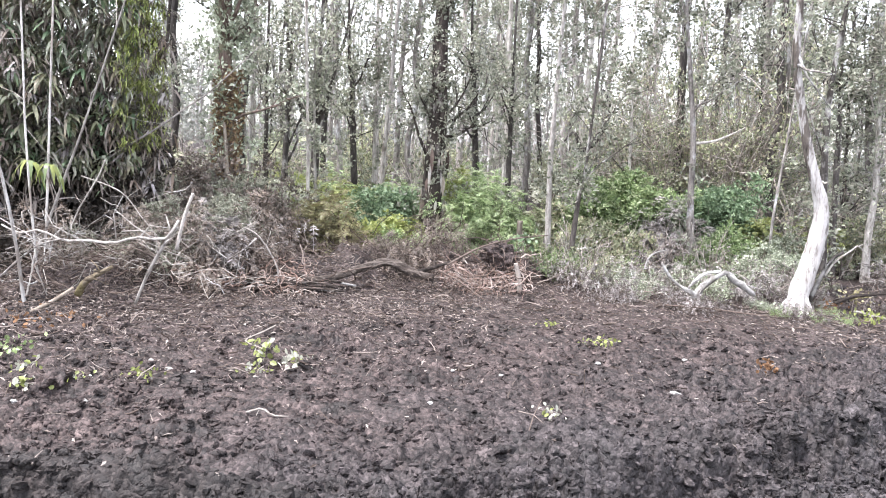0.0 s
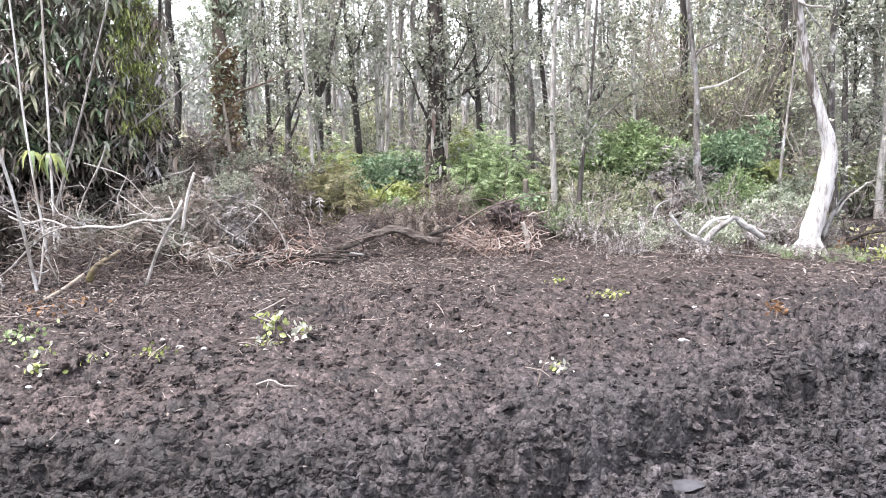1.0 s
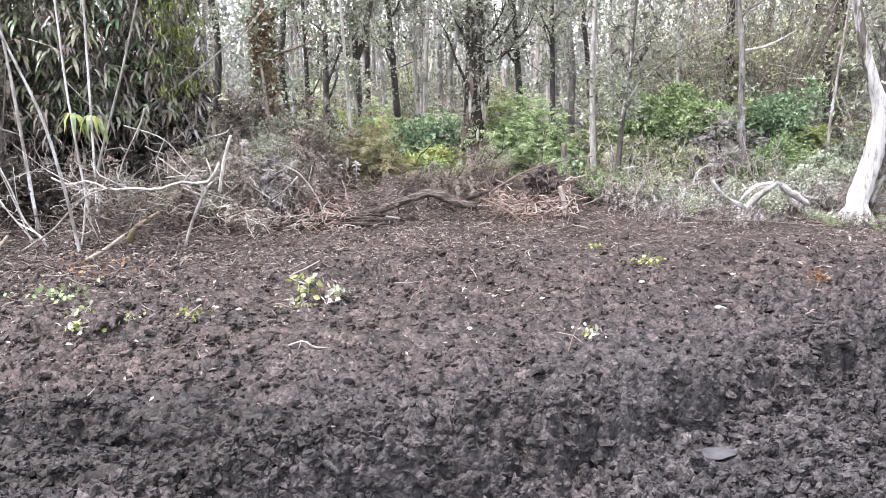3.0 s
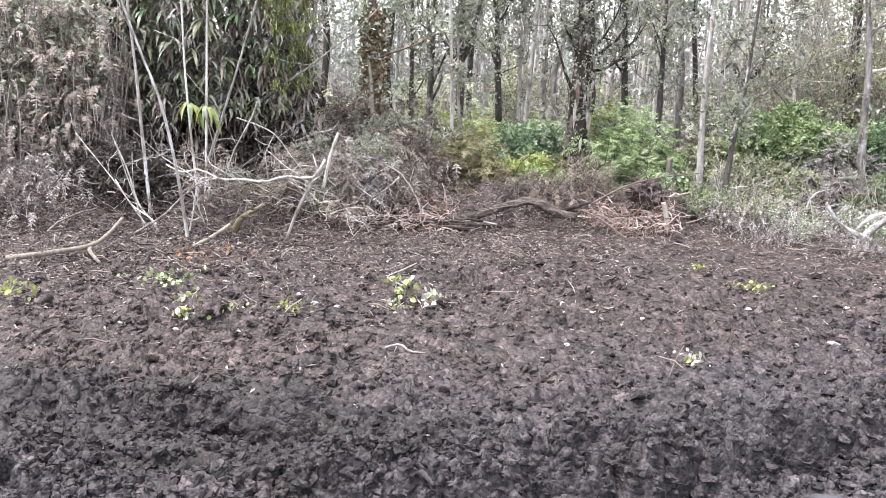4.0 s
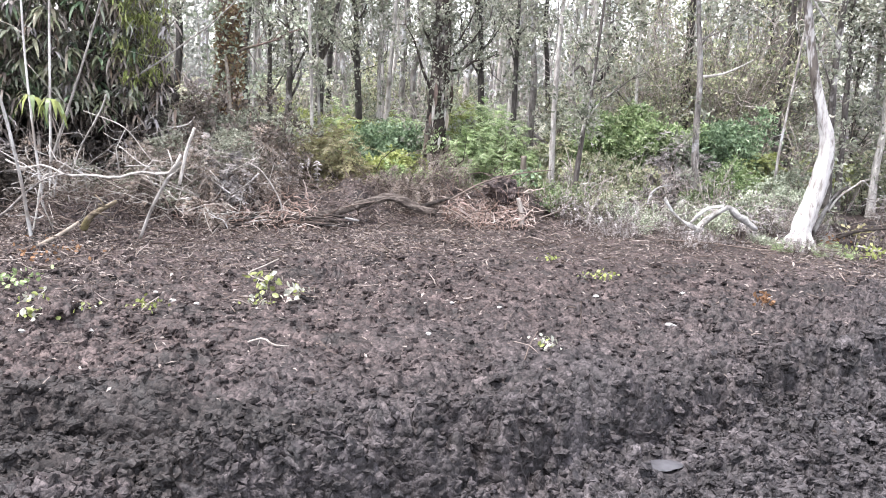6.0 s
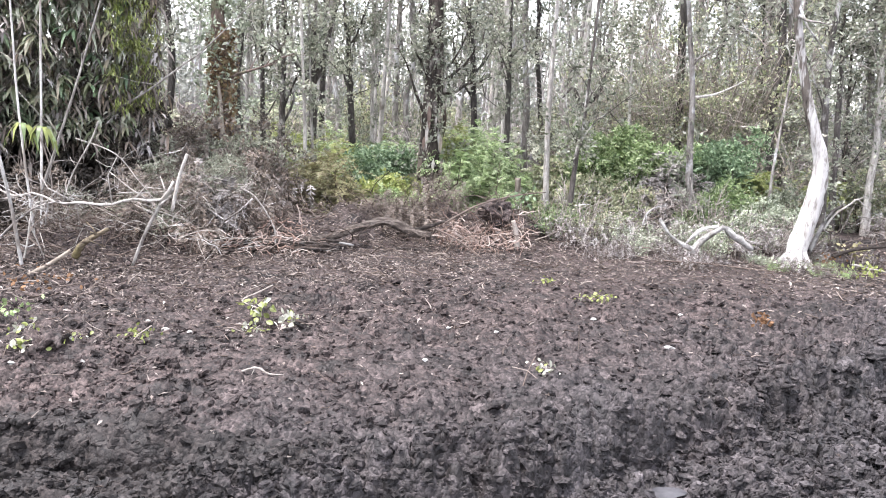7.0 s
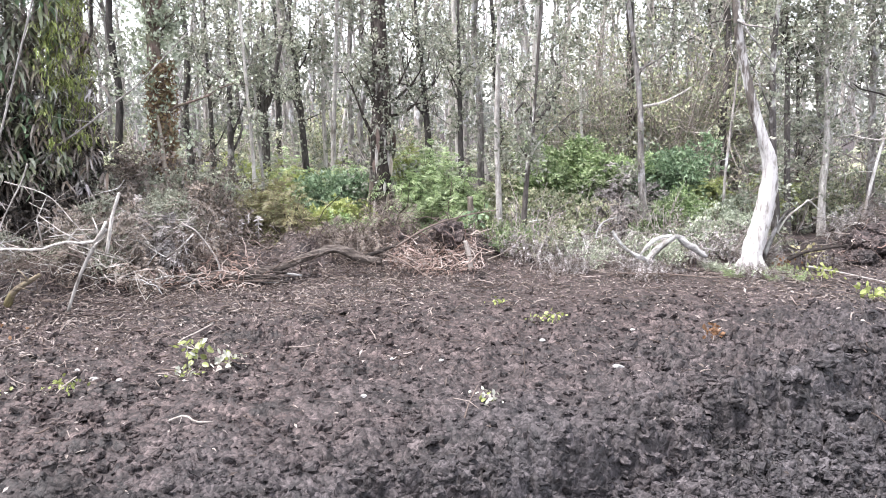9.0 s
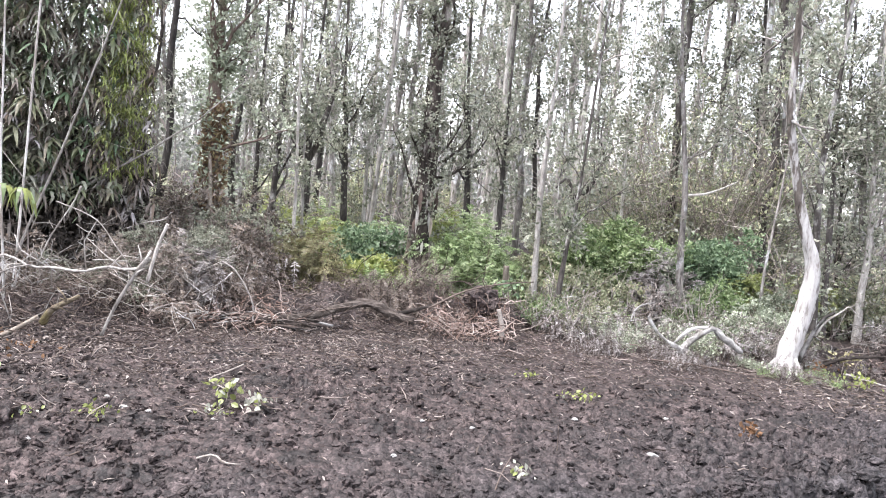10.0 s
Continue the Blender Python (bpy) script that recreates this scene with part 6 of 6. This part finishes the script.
def build_clods():
    """Crumbled soil: the largest lumps are things of their own, the crumbs one mass."""
    r = np.random.default_rng(302)
    balls = []
    for sub in (2, 1, 3):
        bm = bmesh.new()
        bmesh.ops.create_icosphere(bm, subdivisions=sub, radius=1)
        balls.append((np.array([v.co for v in bm.verts]), np.array([[v.index for v in f.verts] for f in bm.faces])))
        bm.free()

    def lump(v, s):
        k = r.normal(size=(4, 3)) * 2.4
        q = v * (1 + 0.25 * np.sin(v @ k[0]) + 0.2 * np.sin(v @ k[1] * 1.7))[:, None] * (1 + (0.16 if len(v) < 100 else 0.05) * r.normal(size=(len(v), 1)))
        return q * (s, s * r.uniform(0.6, 1), s * r.uniform(0.4, 0.75))

    dens = lambda x, y: smooth(8.4, 5.5, y) * (0.32 + 0.68 * smooth(0.5, -0.1, y - np.interp(x, EDGE_X, EDGE_Y) - 0.1)) * smooth(6.5, 5, abs(x)) * (0.5 + 0.5 * smooth(-0.1, 0.25, fbm(x * 1.1, y * 1.1, 121, 3))) * (1 - 0.7 * np.exp(-(((x + 0.25) / 1.1) ** 2) - ((y - 4.5) / 0.55) ** 2))
    b = Build()
    for count, size, lift in ((22000, 0.014, 0.12), (9500, 0.026, 0.08)):
        y = 2.1 * (7.5 / 2.1) ** (r.uniform(size=count * 3) ** 1.25)
        x = r.uniform(-1, 1, count * 3) * (0.72 * y + 0.3)
        keep = (r.uniform(size=count * 3) < dens(x, y)) & (np.hypot((x - 1.07) / 0.13, (y - 3.33) / 0.12) > 1) & (np.hypot((x + 0.22) / 0.24, (y - 2.95) / 0.085) > 1) & (np.hypot((x - 0.21) / 0.17, (y - 3.22) / 0.05) > 1) & (np.hypot((x - 1.48) / 0.09, (y - 4.02) / 0.05) > 1)
        x, y = x[keep][:count], y[keep][:count]
        z = height(x, y)
        n = len(x)
        s = size * (0.45 + 1.1 * r.uniform(size=n) ** 1.6) * (0.75 + 0.09 * y)
        a = np.arange(5) * math.pi * 0.4 + r.uniform(0, 6.3, (n, 1)) + r.normal(size=(n, 5)) * 0.16
        q = s[:, None] * r.uniform(0.75, 1.2, (n, 5))
        flat = r.uniform(0.55, 1.0, (n, 1))
        ring = np.stack([q * np.cos(a), q * np.sin(a) * flat, (r.normal(size=(n, 5)) * 0.12 - 0.25) * s[:, None]], -1)
        crown = ring * (0.8, 0.8, 0) + np.stack([r.normal(size=(n, 5)) * 0.1, r.normal(size=(n, 5)) * 0.1, r.normal(size=(n, 5)) * 0.14 + r.uniform(0.25, 0.6, (n, 1))], -1) * s[:, None, None]
        top = np.stack([r.normal(size=n) * s * 0.15, r.normal(size=n) * s * 0.15, s * r.uniform(0.3, 0.65, n)], -1)[:, None]
        v = np.concatenate([ring, crown, top], 1)
        v[..., 2] += (v[..., :2] * (r.normal(size=(n, 1, 2)) * 0.3)).sum(-1)
        v += np.stack([x, y, z + s * lift], -1)[:, None]
        k = np.arange(n)[:, None] * 11
        b.add(v, np.concatenate([k + (m + 5, (m + 1) % 5 + 5, 10) for m in range(5)]), np.concatenate([k + (m, (m + 1) % 5, (m + 1) % 5 + 5, m + 5) for m in range(5)]))
    # plates of broken crust, lifted at one side
    for count, size in ((1500, 0.015), (300, 0.024)):
        x, y, z = scatter(r, count, dens)
        n = len(x)
        s = size * (0.5 + r.uniform(size=n) ** 1.5)
        a = np.arange(7) * 2 * math.pi / 7 + r.uniform(0, 6.3, (n, 1)) + r.normal(size=(n, 7)) * 0.2
        q = s[:, None] * r.uniform(0.55, 1.3, (n, 7))
        top = np.stack([q * np.cos(a) * 1.25, q * np.sin(a) * 0.8, r.normal(size=(n, 7)) * 0.1 * s[:, None]], -1)
        low = top * (0.9, 0.9, 1) - np.array([0, 0, 1]) * (s * r.uniform(0.3, 0.6, n))[:, None, None]
        mid = np.stack([np.zeros(n), np.zeros(n), s * r.uniform(0.0, 0.25, n)], -1)[:, None]
        v = np.concatenate([top, low, mid], 1)
        v[..., 2] += (v[..., :2] * (r.normal(size=(n, 1, 2)) * 0.3 - (0, 0.2))).sum(-1)
        v += np.stack([x, y, z + s * 0.35], -1)[:, None]
        k = np.arange(n)[:, None] * 15
        b.add(v, np.concatenate([k + (m, (m + 1) % 7, 14) for m in range(7)]), np.concatenate([k + (m + 7, (m + 1) % 7 + 7, (m + 1) % 7, m) for m in range(7)]))
    lone("soil_crumbs", b, SOIL, "loose crumbs and flakes of dark soil", "soil", kind="stuff", smooth=False)
    b = Build()
    lip = lambda x, y: np.exp(-(((y - np.interp(x, EDGE_X, EDGE_Y)) / 0.24) ** 2)) * smooth(3.5, 2, x) * smooth(-2.8, -1, x)
    rubble = lambda x, y: np.exp(-(((x - 6.0) / 1.4) ** 4) - ((y - 8.4) / 0.5) ** 2)
    for n, where, small, large in ((5200, dens, 0.009, 0.034), (1700, lip, 0.01, 0.04), (1500, rubble, 0.015, 0.085)):
        x, y, z = scatter(r, n, where)
        for px, py, pz in zip(x, y, z):
            s = small + (large - small) * r.uniform() ** 2.2
            k = 0 if s > 0.022 else 1
            b.add(lump(balls[k][0], s) + (px, py, pz + s * 0.15), balls[k][1])
    lone("small_clods", b, SOIL, "small broken clods of dark soil", "soil", kind="stuff", smooth=False)
    shapes = []
    for k in range(14):
        b = Build()
        o = Vector((k * 3.1, 1.7, 0))
        v = lump(balls[2][0], 1.0)
        v *= np.array([1 + 0.35 * noise.fractal(Vector(q) * 2.2 + o, 0.7, 2.1, 5) for q in v])[:, None]
        b.add(v, balls[2][1])
        me = b.mesh("clod")
        me.materials.append(SOIL)
        shapes.append(me)
    spots = [np.stack(scatter(r, n, where), -1) for n, where in ((140, dens), (100, lip), (90, rubble))]
    for px, py, pz in np.concatenate(spots):
        s = (0.028 + 0.04 * r.uniform() ** 2) * (1.5 if py > 7.5 else 1.0)
        lone("clod", shapes[r.integers(14)], SOIL, "rough lump of dark soil lying loose", "clod", "clods on the soil",
             at=pose(px, py, pz + s * 0.15, r.normal() * 15, r.normal() * 15, r.uniform(0, 360)) @ Matrix.Diagonal((s, s, s, 1)))

    # slabs of sod hanging over the hollows
    for px, py, sx, sy, sz in ((-0.42, 2.88, 0.13, 0.07, 0.03), (0.2, 3.27, 0.10, 0.06, 0.028), (0.42, 3.35, 0.10, 0.06, 0.026), (1.42, 4.04, 0.09, 0.055, 0.03), (2.7, 4.38, 0.10, 0.05, 0.03),
                               (4.95, 8.25, 0.16, 0.12, 0.09), (5.2, 8.35, 0.2, 0.13, 0.1), (5.5, 8.3, 0.18, 0.14, 0.12), (5.05, 8.5, 0.17, 0.13, 0.12), (5.75, 8.4, 0.22, 0.14, 0.11), (5.4, 8.6, 0.24, 0.14, 0.13), (6.1, 8.35, 0.2, 0.15, 0.12), (6.0, 8.65, 0.22, 0.15, 0.13), (6.5, 8.45, 0.2, 0.14, 0.13), (5.3, 8.1, 0.14, 0.1, 0.07), (5.7, 8.1, 0.15, 0.1, 0.07), (5.45, 8.22, 0.26, 0.1, 0.06), (5.75, 8.2, 0.24, 0.1, 0.06)):
        bm = bmesh.new()
        bmesh.ops.create_icosphere(bm, subdivisions=5 if py < 5 else 4, radius=1)
        o = Vector((px * 7.7, py * 5.1, 3))
        for v in bm.verts:
            q = Vector((v.co.x * sx, v.co.y * sy, v.co.z * sz))
            v.co = q * (1 + 0.30 * noise.fractal(q * 16 + o, 0.8, 2.1, 4)) + Vector((0, 0, 0.009 * noise.fractal(q * 45 + o, 0.6, 2.0, 3)))
        me = bpy.data.meshes.new("sod")
        bm.to_mesh(me)
        bm.free()
        lone("sod", me, SOIL, "broken slab of dark sod " + ("thrown on the earth pile" if py > 8 else "overhanging a hollow"), "clod", "clods on the soil", at=pose(px, py, ground_z(px, py + 0.02) + sz * 0.25, r.normal() * 6, r.normal() * 6, r.uniform(-25, 35)))


build_sticks()
build_clods()


# ---- small plants on the bare soil ----
def sprout(name, label, x, y, n, length, leaf, seed, tall=0.06, spread=0.05, pale=0):
    """Torn-off leafy sprig: a stem with single leaves."""
    r = np.random.default_rng(seed)
    t = thing(name, label, "plant", pose(x, y, ground_z(x, y)))
    b = Build()
    tube(b, bend([(0, 0, -0.02), (0.01, 0, tall * 0.6), (r.normal() * spread, r.normal() * spread * 0.6, tall)], 6), np.linspace(0.004, 0.002, 6), 5)
    part("stem", b, TWIGS_GREY, t)
    for k in range(int(n * 2.0)):
        c = Build()
        d = rand_dirs(r, 1, 0.25)
        L = length * 0.6 * r.uniform(0.7, 1.3)
        blades(c, np.array([[r.normal() * spread, r.normal() * spread, tall * r.uniform(0.3, 1.0)]]), d, rand_dirs(r, 1, 0.8), [L], [L * r.uniform(0.6, 0.8)])
        part("leaf", c, LEAF_WHITE if k < pale * 1.6 else leaf, t, smooth=False)


sprout("sprig", "torn leafy sprig with yellow-green and white leaves", -1.20, 5.40, 14, 0.085, LEAF_YELLOW, 401, 0.13, 0.05, 3)
sprout("sprig", "torn sprig with upturned white leaf undersides", -0.97, 5.28, 15, 0.085, LEAF_YELLOW, 402, 0.09, 0.06, 13)
sprout("sprig", "small sprig with white and green leaves", -1.17, 5.05, 12, 0.06, LEAF_YELLOW, 403, 0.05, 0.06, 5)
sprout("sprig", "low yellow-green weed on the soil", -1.82, 4.80, 16, 0.05, LEAF_YELLOW, 404, 0.04, 0.06, 2)
sprout("sprig", "wilted sprig with white leaves", -2.46, 4.74, 10, 0.06, LEAF_YELLOW, 405, 0.05, 0.06, 6)
sprout("sprig", "wilted sprig beside a hollow", -2.36, 4.46, 10, 0.07, LEAF_YELLOW, 406, 0.05, 0.05, 5)
sprout("sprig", "pale leaves beside a hollow", -2.10, 4.54, 8, 0.05, LEAF_YELLOW, 407, 0.05, 0.05, 4)
sprout("sprig", "green leafy weed on the mulch", -2.80, 5.08, 26, 0.065, LEAF_GREEN, 408, 0.07, 0.10)
sprout("sprig", "green leafy weed on the mulch", -3.55, 4.45, 30, 0.065, LEAF_YELLOW, 409, 0.14, 0.08)
sprout("sprig", "yellow-green weed on the dark soil", 1.32, 6.28, 20, 0.06, LEAF_YELLOW, 410, 0.06, 0.07, 2)
sprout("sprig", "small weed with white leaves on the dark soil", 0.65, 4.52, 13, 0.06, LEAF_YELLOW, 411, 0.05, 0.045, 12)
sprout("sprig", "small green weed on the dark soil", 0.97, 6.85, 12, 0.05, LEAF_YELLOW, 412, 0.06, 0.05)
sprout("sprig", "dry rust-coloured weed on the dark soil", 2.36, 5.58, 20, 0.06, LEAF_RUST, 413, 0.11, 0.04)
sprout("sprig", "bright yellow-green weed by the earth pile", 4.30, 6.82, 26, 0.085, LEAF_YELLOW, 414, 0.10, 0.09)
sprout("sprig", "bright yellow-green weed by the earth pile", 4.55, 6.85, 24, 0.085, LEAF_YELLOW, 415, 0.10, 0.08)
sprout("sprig", "rusty leaves at the foot of the white tree", 4.12, 8.2, 12, 0.06, LEAF_RUST, 416, 0.14, 0.08)
sprout("sprig", "green leafy sprout beside the stumps", 0.95, 9.0, 26, 0.09, LEAF_DEEP, 417, 0.30, 0.10)
sprout("sprig", "green leafy sprout beside the stumps", 1.25, 8.95, 20, 0.08, LEAF_DEEP, 418, 0.25, 0.08)
sprout("sprig", "low green weed at the white tree's foot", 3.55, 8.0, 26, 0.06, LEAF_GREY, 419, 0.12, 0.12)
sprout("sprig", "dry yellowish fern beside the earth pile", 4.42, 8.35, 16, 0.07, LEAF_BROWNING, 421, 0.26, 0.06)
sprout("sprig", "dry yellowish fern beside the earth pile", 4.52, 8.3, 12, 0.06, LEAF_BROWNING, 422, 0.2, 0.06)
sprout("sprig", "yellow-green weed before the white tree", 4.25, 7.7, 26, 0.07, LEAF_YELLOW, 423, 0.14, 0.10)
sprout("sprig", "rusty dead leaves at the brush", -3.0, 6.0, 26, 0.06, LEAF_RUST, 420, 0.05, 0.22)


def pebble(label, x, y, s, seed):
    r = np.random.default_rng(seed)
    bm = bmesh.new()
    bmesh.ops.create_icosphere(bm, subdivisions=2, radius=s)
    for v in bm.verts:
        v.co = Vector((v.co.x * 1.2, v.co.y, v.co.z * 0.7)) * (1 + 0.18 * r.normal())
    me = bpy.data.meshes.new("stone")
    bm.to_mesh(me)
    bm.free()
    lone("stone", me, DRIFT, label, "stone", "pale stones on the soil", at=pose(x, y, ground_z(x, y) + s * 0.4))


for k, (x, y, s) in enumerate([(1.53, 5.02, 0.036), (-1.71, 4.98, 0.022), (-1.55, 4.95, 0.016), (0.42, 5.2, 0.014), (-0.05, 4.55, 0.014), (-2.3, 4.22, 0.018), (-1.95, 4.3, 0.015), (1.15, 5.6, 0.016), (1.9, 6.0, 0.016), (2.5, 5.75, 0.014), (0.1, 5.3, 0.013), (-1.9, 5.2, 0.014)]):
    pebble("small whitish stone lying on dark soil", x, y, s, 500 + k)


def puddle():
    m, n, l = shader("muddy_water")
    pos = n.new("ShaderNodeNewGeometry").outputs["Position"]
    col = ramp_node(n, l, noise_node(n, l, pos, 12, 3), [(0.3, (0.05, 0.049, 0.053)), (0.7, (0.105, 0.103, 0.11))])
    surface(m, n, l, col, 0.12, noise_node(n, l, pos, 18, 2), 0.004, 0.35, 0.5)
    b = Build()
    a = np.linspace(0, 2 * math.pi, 40, endpoint=False)
    q = 1 + 0.14 * np.sin(2 * a + 0.5) + 0.1 * np.sin(3 * a + 1)
    z = -0.124
    ring = np.stack([1.07 + 0.075 * q * np.cos(a), 3.36 + 0.06 * q * np.sin(a), np.full(40, z)], -1)
    b.add(np.concatenate([ring, [(1.06, 3.36, z)]]), np.array([(k, (k + 1) % 40, 40) for k in range(40)]))
    lone("puddle", b, m, "small shallow puddle of grey muddy water", "water", kind="structure")


puddle()
